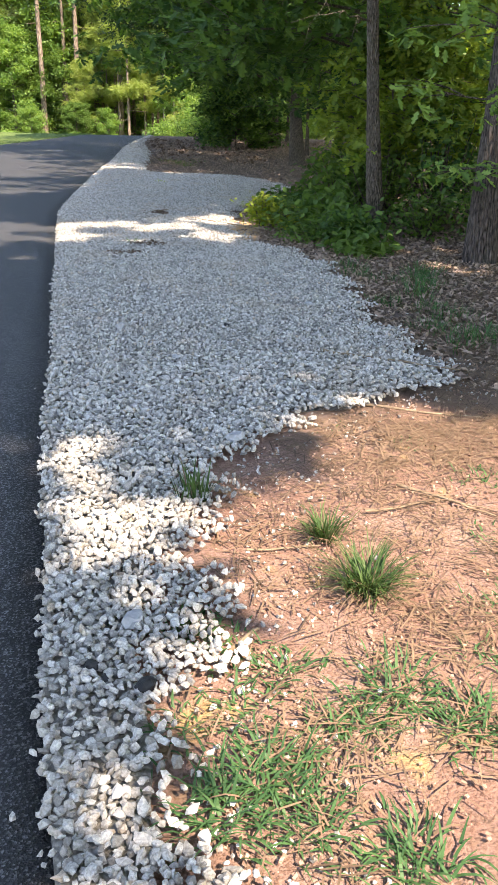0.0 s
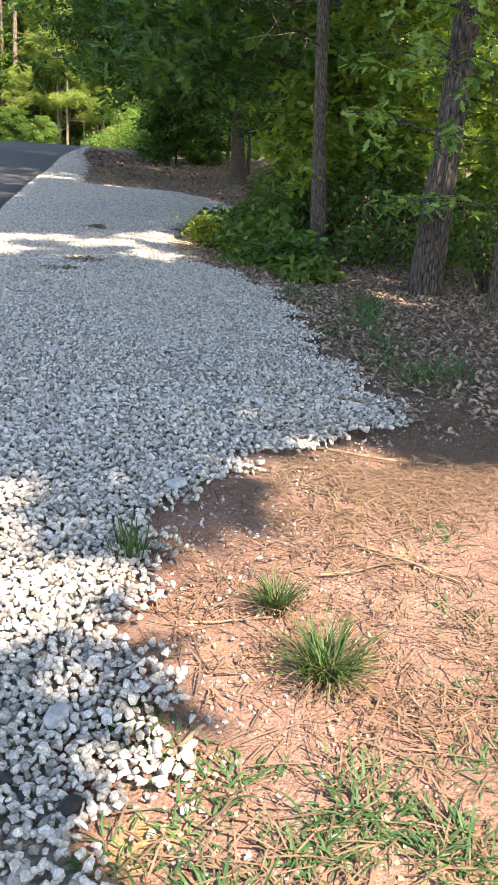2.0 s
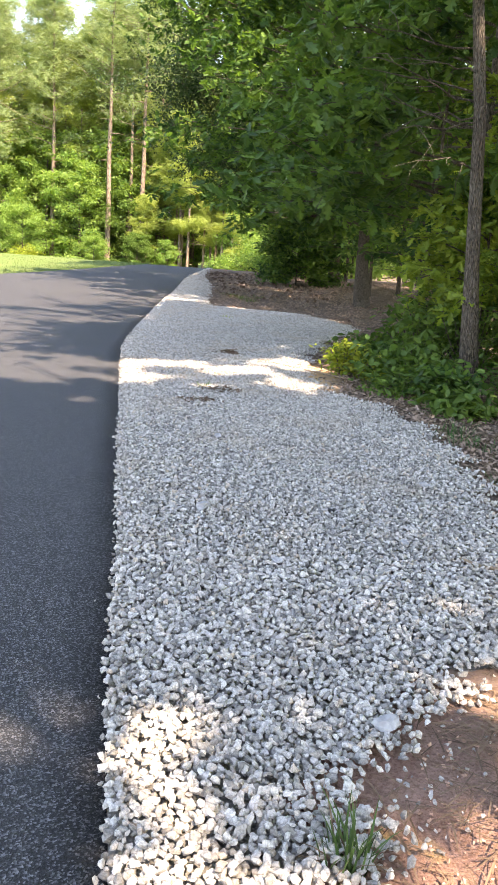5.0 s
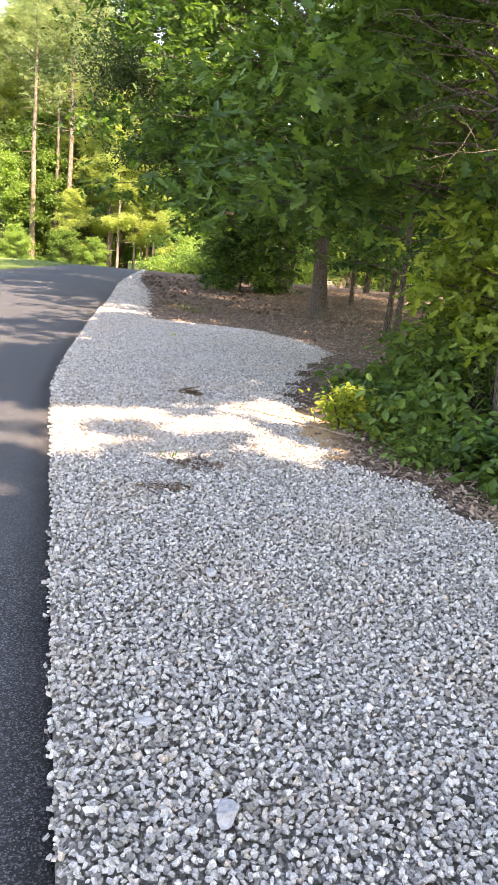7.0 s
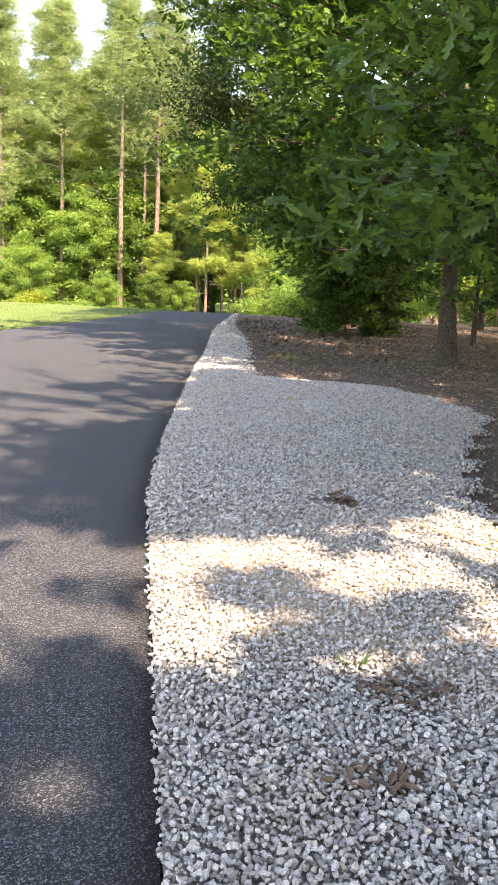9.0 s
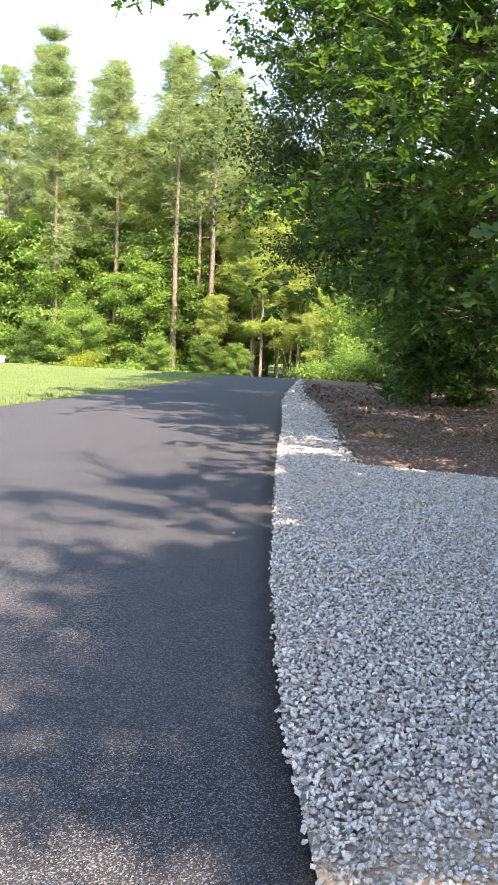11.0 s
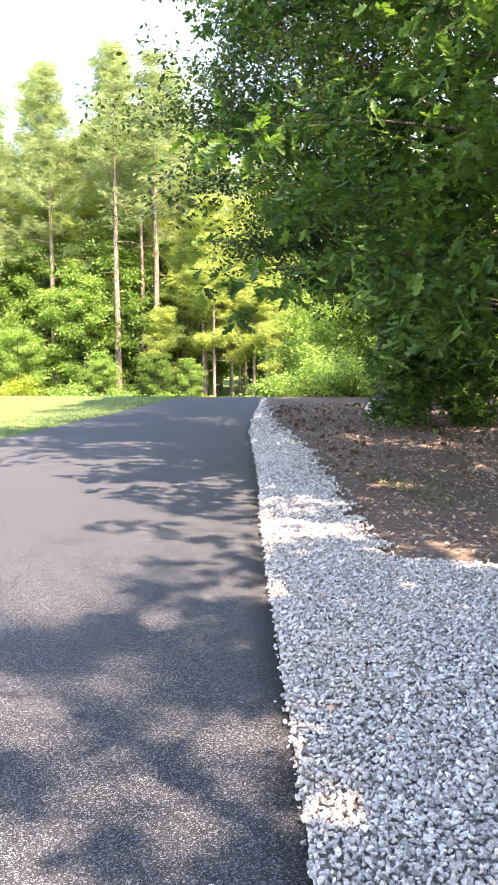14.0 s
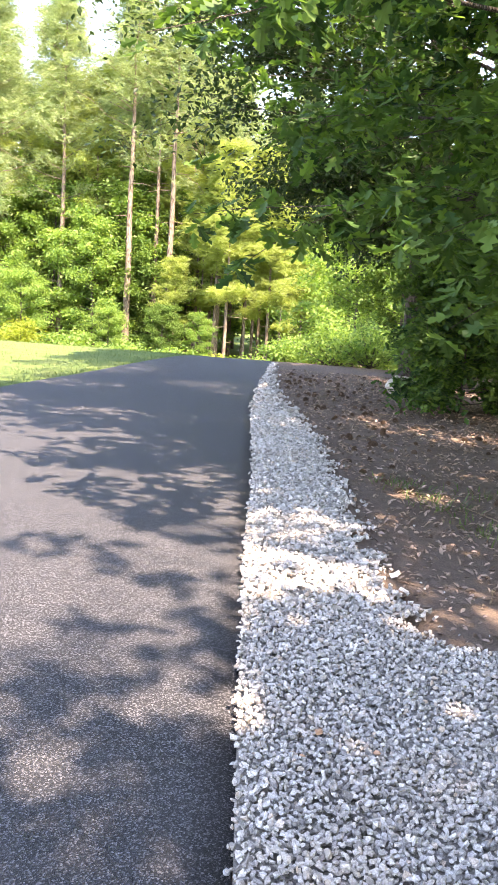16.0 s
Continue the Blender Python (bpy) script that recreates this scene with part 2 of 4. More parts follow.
M = {
    "earth": ground_material(),
    "asphalt": asphalt_material(),
    "stone": stone_material(),
    "bed": bed_material(),
    # bright ends of these two oak greens stand in for sunlit sprays
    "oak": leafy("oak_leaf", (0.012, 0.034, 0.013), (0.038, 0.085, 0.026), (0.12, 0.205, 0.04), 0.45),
    "lit_oak": leafy("lit_oak_leaf", (0.013, 0.042, 0.018), (0.036, 0.09, 0.032), (0.125, 0.22, 0.05), 0.45),
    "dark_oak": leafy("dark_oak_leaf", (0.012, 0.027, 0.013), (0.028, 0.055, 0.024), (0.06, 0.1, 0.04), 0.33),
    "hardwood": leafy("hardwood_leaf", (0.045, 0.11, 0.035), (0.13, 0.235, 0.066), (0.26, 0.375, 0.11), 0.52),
    # sunlight put into the colour: a brighter, yellower green for the woods
    "sunlit": leafy("sunlit_woodland_leaf", (0.08, 0.145, 0.03), (0.16, 0.24, 0.045), (0.27, 0.34, 0.07), 0.55),
    "shrub": leafy("shrub_leaf", (0.035, 0.08, 0.022), (0.07, 0.135, 0.035), (0.13, 0.21, 0.05), 0.4),
    "sapling": leafy("sapling_leaf", (0.10, 0.16, 0.03), (0.20, 0.26, 0.045), (0.30, 0.33, 0.06), 0.5),
    "needle": leafy("pine_needle", (0.09, 0.14, 0.075), (0.175, 0.24, 0.12), (0.28, 0.345, 0.17), 0.45, 0.5),
    "gold_needle": leafy("gold_needle", (0.15, 0.21, 0.06), (0.245, 0.31, 0.085), (0.33, 0.385, 0.12), 0.48, 0.5),
    "crabgrass": leafy("crabgrass_blade", (0.022, 0.065, 0.024), (0.042, 0.105, 0.04), (0.075, 0.15, 0.055), 0.25, 0.5),
    "blade": leafy("grass_blade", (0.018, 0.045, 0.016), (0.038, 0.08, 0.026), (0.085, 0.14, 0.045), 0.25, 0.5),
    "lawn": leafy("lawn_blade", (0.05, 0.095, 0.03), (0.08, 0.128, 0.042), (0.12, 0.155, 0.06), 0.3, 0.5),
    "straw": simple("dry_straw", (0.075, 0.045, 0.03), (0.20, 0.13, 0.085), 20.0, 0.8, 0, per_island=0.6),
    "dead_leaf": simple("dead_leaf", (0.08, 0.055, 0.041), (0.30, 0.22, 0.175), 25.0, 0.75, 0, per_island=0.7),
    "pine_bark": bark("pine_bark", (0.045, 0.037, 0.035), (0.125, 0.102, 0.095), 34.0),
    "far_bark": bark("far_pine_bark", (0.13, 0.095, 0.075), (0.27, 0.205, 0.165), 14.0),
    "grey_bark": bark("grey_bark", (0.06, 0.05, 0.042), (0.16, 0.135, 0.115), 55.0),
    "wood": simple("dead_wood", (0.15, 0.10, 0.065), (0.33, 0.25, 0.17), 30.0, 0.85, 0.5),
    "cone": simple("cone_scale", (0.08, 0.052, 0.036), (0.19, 0.125, 0.085), 40.0, 0.8, 0.3),
    "pale_rock": simple("pale_rock", (0.28, 0.25, 0.22), (0.50, 0.46, 0.41), 14.0, 0.9, 0.6, 0.02),
    "orange_rock": simple("orange_rock", (0.42, 0.24, 0.15), (0.58, 0.35, 0.23), 60.0, 0.9, 0.3),
    "tar": simple("tar_crumb", (0.012, 0.012, 0.013), (0.03, 0.03, 0.032), 80.0, 0.7, 0.6),
    "white_paint": simple("white_paint", (0.74, 0.75, 0.76), (0.82, 0.82, 0.82), 3.0, 0.25, 0, spec=0.5),
    "dark_glass": simple("dark_glass", (0.02, 0.022, 0.025), (0.03, 0.032, 0.035), 3.0, 0.08, 0, spec=0.6),
    "tyre": simple("tyre_rubber", (0.02, 0.02, 0.02), (0.04, 0.04, 0.04), 30.0, 0.8, 0.2),
    "lamp_red": simple("red_lamp", (0.35, 0.02, 0.02), (0.45, 0.03, 0.03), 10.0, 0.2, 0, spec=0.5),
}


# ---------- mesh tools ----------


def fast_mesh(name, verts, tris, material, smooth=False):
    verts, tris = np.asarray(verts, np.float32), np.asarray(tris, np.int32)
    me = bpy.data.meshes.new(name)
    k = tris.shape[1]
    me.vertices.add(len(verts))
    me.loops.add(tris.size)
    me.polygons.add(len(tris))
    me.vertices.foreach_set("co", verts.ravel())
    me.loops.foreach_set("vertex_index", tris.ravel())
    me.polygons.foreach_set("loop_start", np.arange(0, tris.size, k, dtype=np.int32))
    me.polygons.foreach_set("use_smooth", np.full(len(tris), smooth))
    me.update(calc_edges=True)
    me.materials.append(material)
    return me


def joined(pieces):
    """Many (verts, faces) as one."""
    vs, fs, n = [], [], 0
    for v, f in pieces:
        vs.append(np.asarray(v, float)), fs.append(np.asarray(f) + n)
        n += len(v)
    return np.concatenate(vs), np.concatenate(fs)


def strewn(tv, tf, pos, rot, size):
    """The small shape (tv, tf) at every pos, turned by rot (n, 3, 3), scaled by size (n,) or (n, 3)."""
    size = np.asarray(size, float)
    size = size[:, None] if size.ndim == 1 else size
    v = np.einsum("nij,nkj->nki", rot, tv[None] * size[:, None, :]) + np.asarray(pos)[:, None, :]
    f = tf[None] + (np.arange(len(v)) * len(tv))[:, None, None]
    return v.reshape(-1, 3), f.reshape(-1, tf.shape[1])


def turns(n, r, tilt=0.5):
    """Random turns about z, then tipped by about tilt radians."""
    a, b, c = r.uniform(0, 2 * np.pi, n), r.normal(0, tilt, n), r.normal(0, tilt, n)
    return frames_from(a, b, c)


def frames_from(yaw, pitch, roll):
    ca, sa, cb, sb, cc, sc = np.cos(yaw), np.sin(yaw), np.cos(pitch), np.sin(pitch), np.cos(roll), np.sin(roll)
    o, z = np.ones_like(ca), np.zeros_like(ca)
    rz = np.stack([ca, -sa, z, sa, ca, z, z, z, o], -1).reshape(-1, 3, 3)
    ry = np.stack([cb, z, sb, z, o, z, -sb, z, cb], -1).reshape(-1, 3, 3)
    rx = np.stack([o, z, z, z, cc, -sc, z, sc, cc], -1).reshape(-1, 3, 3)
    return rz @ ry @ rx


def tube(pts, radii, sides=6):
    pts, radii = np.asarray(pts, float), np.asarray(radii, float)
    d = np.gradient(pts, axis=0)
    d /= np.linalg.norm(d, axis=1, keepdims=True) + 1e-9
    ref = np.where(np.abs(d[:, 2:3]) > 0.9, np.array([[1.0, 0, 0]]), np.array([[0, 0, 1.0]]))
    u = np.cross(d, ref)
    u /= np.linalg.norm(u, axis=1, keepdims=True)
    w = np.cross(d, u)
    a = np.linspace(0, 2 * np.pi, sides, endpoint=False)
    v = pts[:, None] + radii[:, None, None] * (np.cos(a)[None, :, None] * u[:, None] + np.sin(a)[None, :, None] * w[:, None])
    i, j = np.meshgrid(np.arange(len(pts) - 1), np.arange(sides), indexing="ij")
    p, q = i * sides + j, i * sides + (j + 1) % sides
    f = np.stack([np.stack([p, q, q + sides], -1), np.stack([p, q + sides, p + sides], -1)], 2).reshape(-1, 3)
    return v.reshape(-1, 3), f


def part(name, me, parent, label=""):
    ob = new(name, me)
    ob.parent = parent
    return tagged(ob, label) if label else ob


def thing(name, label, category, group="", at=(0, 0, 0), yaw=0.0):
    ob = new(name)
    ob.empty_display_size = 0.2
    ob.matrix_world = pose(*at, 0, 0, yaw)
    return tagged(ob, label, category, group)


# ---------- plan ----------
EDGE = [(2.9, -8.0), (1.15, -3.2), (0.62, -1.6), (0.32, -0.6), (0.18, -0.19), (-0.03, 0.59), (-0.3, 1.54), (-0.69, 3.13), (-1.18, 4.99), (-1.5, 6.3), (-1.93, 7.95),
        (-2.36, 9.7), (-2.73, 11.9), (-3.0, 13.9), (-3.3, 16.1), (-3.6, 18.5), (-3.84, 20.7), (-4.15, 23.0), (-4.6, 26.2), (-4.95, 30.5), (-5.3, 36.0), (-5.6, 39.0)]
LAWN_EDGE = [(-4.2, -8.0), (-7.0, 0.0), (-9.2, 9.0), (-10.0, 16.0), (-9.6, 21.0), (-9.0, 25.5), (-8.6, 29.0), (-8.2, 36.0), (-8.1, 39.0)]
GRAVEL_EDGE = [(1.9, -4.0), (0.85, -1.6), (0.64, -0.6), (0.54, -0.35), (0.52, 0.0), (0.58, 0.34), (0.5, 0.8), (0.46, 1.3), (0.68, 1.7), (0.8, 2.1), (1.12, 2.17), (1.57, 2.6), (1.69, 2.95),
               (1.49, 3.67), (1.3, 4.3), (1.25, 5.5), (1.1, 6.26), (0.8, 7.05), (0.36, 7.5), (0.1, 8.1), (0.04, 9.2), (-0.03, 10.4), (0.25, 12.4), (0.73, 14.3), (0.2, 15.7),
               (-0.35, 16.5), (-1.2, 16.8), (-2.4, 16.95), (-2.7, 18.4), (-2.95, 20.5), (-3.35, 23.4), (-4.2, 27.5), (-4.75, 31.0), (-5.2, 36.0)]


def land(x, y):
    """Height of the land: level, then a low crest where the drive ends."""
    x, y = np.asarray(x, float), np.asarray(y, float)
    s = np.clip((y - 17) / 18, 0, 1)
    z = 0.1 * s * s * (3 - 2 * s)
    d = np.clip(y - 35.5, 0, 14)
    return z - 0.011 * d * d + 0.0 * x


def edge_x(line, y):
    ys, xs = [p[1] for p in line], [p[0] for p in line]
    return np.interp(y, ys, xs)


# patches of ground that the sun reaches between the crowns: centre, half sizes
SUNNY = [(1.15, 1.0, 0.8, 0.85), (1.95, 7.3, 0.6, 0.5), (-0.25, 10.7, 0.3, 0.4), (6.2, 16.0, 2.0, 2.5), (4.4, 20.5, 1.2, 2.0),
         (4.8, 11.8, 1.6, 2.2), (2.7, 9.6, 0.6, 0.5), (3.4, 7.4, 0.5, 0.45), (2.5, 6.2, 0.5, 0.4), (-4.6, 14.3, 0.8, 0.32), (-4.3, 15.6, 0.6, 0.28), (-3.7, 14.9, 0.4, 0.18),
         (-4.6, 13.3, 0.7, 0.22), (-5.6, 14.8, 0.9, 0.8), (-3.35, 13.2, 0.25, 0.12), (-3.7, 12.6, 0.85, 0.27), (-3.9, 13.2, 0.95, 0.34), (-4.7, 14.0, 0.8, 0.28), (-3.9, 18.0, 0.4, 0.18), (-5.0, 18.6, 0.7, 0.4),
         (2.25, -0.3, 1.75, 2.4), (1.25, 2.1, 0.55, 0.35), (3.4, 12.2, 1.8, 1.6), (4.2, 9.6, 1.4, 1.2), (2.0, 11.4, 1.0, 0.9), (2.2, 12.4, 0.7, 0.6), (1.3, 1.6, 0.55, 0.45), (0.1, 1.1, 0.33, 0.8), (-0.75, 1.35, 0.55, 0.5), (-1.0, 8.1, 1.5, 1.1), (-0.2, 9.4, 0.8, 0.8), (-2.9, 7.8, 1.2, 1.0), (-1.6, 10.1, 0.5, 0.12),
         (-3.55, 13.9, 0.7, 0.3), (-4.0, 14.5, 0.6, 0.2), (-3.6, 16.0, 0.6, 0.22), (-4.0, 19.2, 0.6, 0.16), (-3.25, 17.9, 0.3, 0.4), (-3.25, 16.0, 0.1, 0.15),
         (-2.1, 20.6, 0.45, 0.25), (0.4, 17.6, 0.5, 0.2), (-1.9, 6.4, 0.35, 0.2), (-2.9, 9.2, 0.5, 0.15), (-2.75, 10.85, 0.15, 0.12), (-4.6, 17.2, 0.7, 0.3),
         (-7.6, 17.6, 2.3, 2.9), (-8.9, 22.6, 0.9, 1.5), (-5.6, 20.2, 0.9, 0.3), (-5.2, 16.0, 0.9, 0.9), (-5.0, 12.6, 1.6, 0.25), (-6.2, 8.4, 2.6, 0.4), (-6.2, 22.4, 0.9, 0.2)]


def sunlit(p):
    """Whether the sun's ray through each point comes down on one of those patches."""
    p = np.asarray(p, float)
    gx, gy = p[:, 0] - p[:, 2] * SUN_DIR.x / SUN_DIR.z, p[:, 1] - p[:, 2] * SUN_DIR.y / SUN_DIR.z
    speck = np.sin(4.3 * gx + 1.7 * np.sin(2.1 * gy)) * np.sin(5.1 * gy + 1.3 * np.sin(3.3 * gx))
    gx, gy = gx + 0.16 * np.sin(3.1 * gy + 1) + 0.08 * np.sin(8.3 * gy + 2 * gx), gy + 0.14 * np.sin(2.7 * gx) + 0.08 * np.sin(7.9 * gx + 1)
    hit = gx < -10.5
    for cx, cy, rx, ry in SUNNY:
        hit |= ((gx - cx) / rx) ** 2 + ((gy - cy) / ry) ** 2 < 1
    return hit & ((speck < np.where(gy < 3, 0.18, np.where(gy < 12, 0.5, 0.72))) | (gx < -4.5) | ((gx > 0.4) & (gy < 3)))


# ---------- the ground, drive and gravel ----------
def grid_sheet(name, xs, ys, height, material, keep=None):
    gx, gy = np.meshgrid(xs, ys, indexing="ij")
    v = np.stack([gx, gy, height(gx, gy)], -1).reshape(-1, 3)
    i, j = np.meshgrid(np.arange(len(xs) - 1), np.arange(len(ys) - 1), indexing="ij")
    a = i * len(ys) + j
    f = np.stack([a, a + len(ys), a + len(ys) + 1, a + 1], -1).reshape(-1, 4)
    return fast_mesh(name, v, f, material, True)


def rough_land(x, y):
    z = land(x, y)
    on_drive = (x < edge_x(EDGE, y) - 0.02) & (x > edge_x(LAWN_EDGE, y) + 0.05) & (y < 39) & (y > -8)
    bumps = 0.012 * np.sin(3.1 * x + 1.3 * y) * np.sin(2.3 * y - 0.7 * x) + 0.007 * np.sin(9.7 * x + 4 * np.sin(3 * y)) * np.sin(8.3 * y + 3 * np.sin(2.2 * x))
    under_gravel = ~on_drive & (x < edge_x(GRAVEL_EDGE, y) - 0.3) & (x > edge_x(EDGE, y) - 0.2) & (y < 34) & (y > -3.5)
    return np.where(on_drive, z - 0.06, np.where(under_gravel, z - 0.03, z + bumps + 0.004))


far_out = [6, 7, 9, 12, 16, 22, 30, 45, 70, 120, 220, 420]
xs = np.concatenate([[-v - 6 for v in far_out[::-1]], np.arange(-11.5, -5, 0.5), np.arange(-5, 4, 0.09), np.arange(4, 11, 0.5), [v + 6 for v in far_out]])
ys = np.concatenate([[-v for v in far_out[::-1]], np.arange(-5, 20, 0.09), np.arange(20, 52, 0.4), [v + 47 for v in far_out]])
ground = new("ground", grid_sheet("ground", xs, ys, rough_land, M["earth"]))
tagged(ground, "orange clay, brown leaf litter and lawn around the drive", "ground", kind="structure")

ny = np.concatenate([np.arange(-8, 24, 0.1), np.arange(24, 39.01, 0.5)])
wobble = 0.012 * np.sin(ny * 9.1) + 0.009 * np.sin(ny * 23.7)
er, el = edge_x(EDGE, ny) + wobble, edge_x(LAWN_EDGE, ny) + wobble[::-1]
cols = np.concatenate([[0.0], [0.0], [0.03], np.linspace(0.1, 0.97, 16), [1.0], [1.0]])
v = []
for k, c in enumerate(cols):
    x = er + (el - er) * c
    z = land(x, ny) + 0.004 * np.sin(x * 1.3 + ny * 0.4)
    z = z - (0.07 if k in (0, len(cols) - 1) else 0.012 if k in (1, len(cols) - 2) else 0)
    v.append(np.stack([x, ny, z], -1))
i, j = np.meshgrid(np.arange(len(cols) - 1), np.arange(len(ny) - 1), indexing="ij")
a = i * len(ny) + j
f = np.stack([a, a + 1, a + len(ny) + 1, a + len(ny)], -1).reshape(-1, 4)
road = new("road", fast_mesh("road", np.concatenate(v), f, M["asphalt"], True))
tagged(road, "fresh black asphalt drive with a raw edge", "driveway", kind="structure")

# bed of stone dust under the loose stones
gy_ = np.arange(-4, 36, 0.1)
gl, gr = edge_x(EDGE, gy_) - 0.01, edge_x(GRAVEL_EDGE, gy_) - 0.16 - 0.08 * np.sin(gy_ * 5.3)
v = []
for c in np.linspace(0, 1, 13):
    x = gl + (gr - gl) * c
    v.append(np.stack([x, gy_, land(x, gy_) + 0.014 * min(1, 6 * c * (1.02 - c)) + 0.002 + 0.01 * np.clip(1.5 - ((x + 0.7) / 1.75) ** 2 - ((gy_ - 8.45) / 1.35) ** 2, 0, 1)], -1))
i, j = np.meshgrid(np.arange(12), np.arange(len(gy_) - 1), indexing="ij")
a = i * len(gy_) + j
f = np.stack([a, a + len(gy_), a + len(gy_) + 1, a + 1], -1).reshape(-1, 4)
bed = new("gravel_bed", fast_mesh("gravel_bed", np.concatenate(v), f, M["bed"], True))
tagged(bed, "grey stone dust under the gravel verge", "gravel", kind="structure")

# loose crushed stone
PHI = (1 + 5 ** 0.5) / 2
CUBE_V = np.array([(-1, -1, -1), (1, -1, -1), (1, 1, -1), (-1, 1, -1), (-1, -1, 1), (1, -1, 1), (1, 1, 1), (-1, 1, 1)]) * 0.72
ICO_V = np.array([(-1, PHI, 0), (1, PHI, 0), (-1, -PHI, 0), (1, -PHI, 0), (0, -1, PHI), (0, 1, PHI), (0, -1, -PHI), (0, 1, -PHI), (PHI, 0, -1), (PHI, 0, 1), (-PHI, 0, -1), (-PHI, 0, 1)]) / 1.902
ICO_F = np.array([(0, 11, 5), (0, 5, 1), (0, 1, 7), (0, 7, 10), (0, 10, 11), (1, 5, 9), (5, 11, 4), (11, 10, 2), (10, 7, 6), (7, 1, 8),
                  (3, 9, 4), (3, 4, 2), (3, 2, 6), (3, 6, 8), (3, 8, 9), (4, 9, 5), (2, 4, 11), (6, 2, 10), (8, 6, 7), (9, 8, 1)])
CUBE_F = np.array([(0, 2, 1), (0, 3, 2), (4, 5, 6), (4, 6, 7), (0, 1, 5), (0, 5, 4), (1, 2, 6), (1, 6, 5), (2, 3, 7), (2, 7, 6), (3, 0, 4), (3, 4, 7)])


RING = np.linspace(0, 2 * np.pi, 5, endpoint=False)
BLOCK_V = np.concatenate([np.stack([0.8 * np.cos(RING), 0.8 * np.sin(RING), 0 * RING - 0.6], -1), np.stack([0.85 * np.cos(RING + 0.63), 0.85 * np.sin(RING + 0.63), 0 * RING + 0.6], -1)])
BLOCK_F = np.array([(i, (i + 1) % 5, 5 + i) for i in range(5)] + [((i + 1) % 5, 5 + (i + 1) % 5, 5 + i) for i in range(5)] + [(0, 2, 1), (0, 3, 2), (0, 4, 3), (5, 6, 7), (5, 7, 8), (5, 8, 9)])


def stones(pos, size, r, fine=0):
    """Sharp broken stones: every one its own shape."""
    n = len(pos)
    bv, bf = ((CUBE_V, CUBE_F), (BLOCK_V, BLOCK_F), (ICO_V, ICO_F))[fine]
    m = len(bv)
    v = (bv[None] * r.uniform(0.62 if fine else 0.5, 1.15, (n, m, 1)) + r.normal(0, 0.1, (n, m, 3))) * size[:, None, None] * np.stack([r.uniform(0.85, 1.5, n), r.uniform(0.65, 1.05, n), r.uniform(0.5, 0.9, n)], -1)[:, None]
    v = np.einsum("nij,nkj->nki", turns(n, r, 0.55), v) + pos[:, None]
    return v.reshape(-1, 3), (bf[None] + (np.arange(n) * m)[:, None, None]).reshape(-1, 3)


def gravel_points(step, y0, y1, r, spread):
    gx, gy = np.meshgrid(np.arange(-5.6, 2.2, step), np.arange(y0, y1, step))
    x, y = (gx + r.uniform(-0.5, 0.5, gx.shape) * step).ravel(), (gy + r.uniform(-0.5, 0.5, gy.shape) * step).ravel()
    lo, hi = edge_x(EDGE, y) - 0.015, edge_x(GRAVEL_EDGE, y)
    hi = hi + spread * (np.sin(y * 7.3) * 0.5 + np.sin(y * 17.1) * 0.4) * 0.12
    keep = (x > lo + r.normal(0, 0.012, x.shape)) & (x < hi + np.abs(r.normal(0, 0.06, x.shape)))
    # thinner towards the open side, where clay and litter show between the stones
    keep &= r.uniform(0, 1, x.shape) < np.clip((hi - x) / 0.22 + 0.35, 0.0, 1)
    sandy = ((x + 0.9) / 1.5) ** 2 + ((y - 8.4) / 1.3) ** 2 + 0.5 * np.sin(5 * x + 3 * y) * np.sin(4 * y - x) < 0.85
    keep &= ~sandy | (r.uniform(0, 1, x.shape) < 0.9)
    return x[keep], y[keep]


r = np.random.default_rng(3)
heap = []
for step, y0, y1, s0, s1 in ((0.0178, -1.6, 3.0, 0.0088, 0.0175), (0.0166, 3.0, 9.0, 0.0075, 0.0148), (0.0188, 9.0, 17.2, 0.0082, 0.0172), (0.03, 17.2, 25.0, 0.015, 0.025), (0.06, 25.0, 36.0, 0.026, 0.042)):
    x, y = gravel_points(step, y0, y1, r, 1.0)
    size = r.uniform(s0, s1, len(x)) * np.where(r.uniform(0, 1, len(x)) < 0.05, 1.35, 1.0)
    lift = 0.014 * np.clip((x - edge_x(EDGE, y)) / 0.1, 0, 1) + 0.012 * np.sin(2.2 * x + y) * np.sin(1.7 * y)
    z = land(x, y) + 0.02 + lift + r.uniform(-0.012, 0.014, len(x))
    heap.append(stones(np.stack([x, y, z], -1), size, r, 2 if y0 < 0 else 1 if y0 < 17 else 0))
# strays on the drive and on the clay
n = 900
y = np.where(r.uniform(0, 1, n) < 0.6, r.uniform(-1.5, 3.2, n), r.uniform(-1.5, 20, n))
side = r.uniform(0, 1, n) < 0.02
x = np.where(side, edge_x(EDGE, y) - np.abs(r.normal(0, 0.05, n)), edge_x(GRAVEL_EDGE, y) + np.abs(r.normal(0, 0.22, n)))
size = r.uniform(0.004, 0.012, n)
heap.append(stones(np.stack([x, y, land(x, y) + size * 0.3 + np.where(side, 0, 0.006)], -1), size, r, 1))
gravel = new("gravel", fast_mesh("gravel", *joined(heap), M["stone"]))
tagged(gravel, "loose grey crushed granite along the asphalt drive", "gravel", kind="stuff")


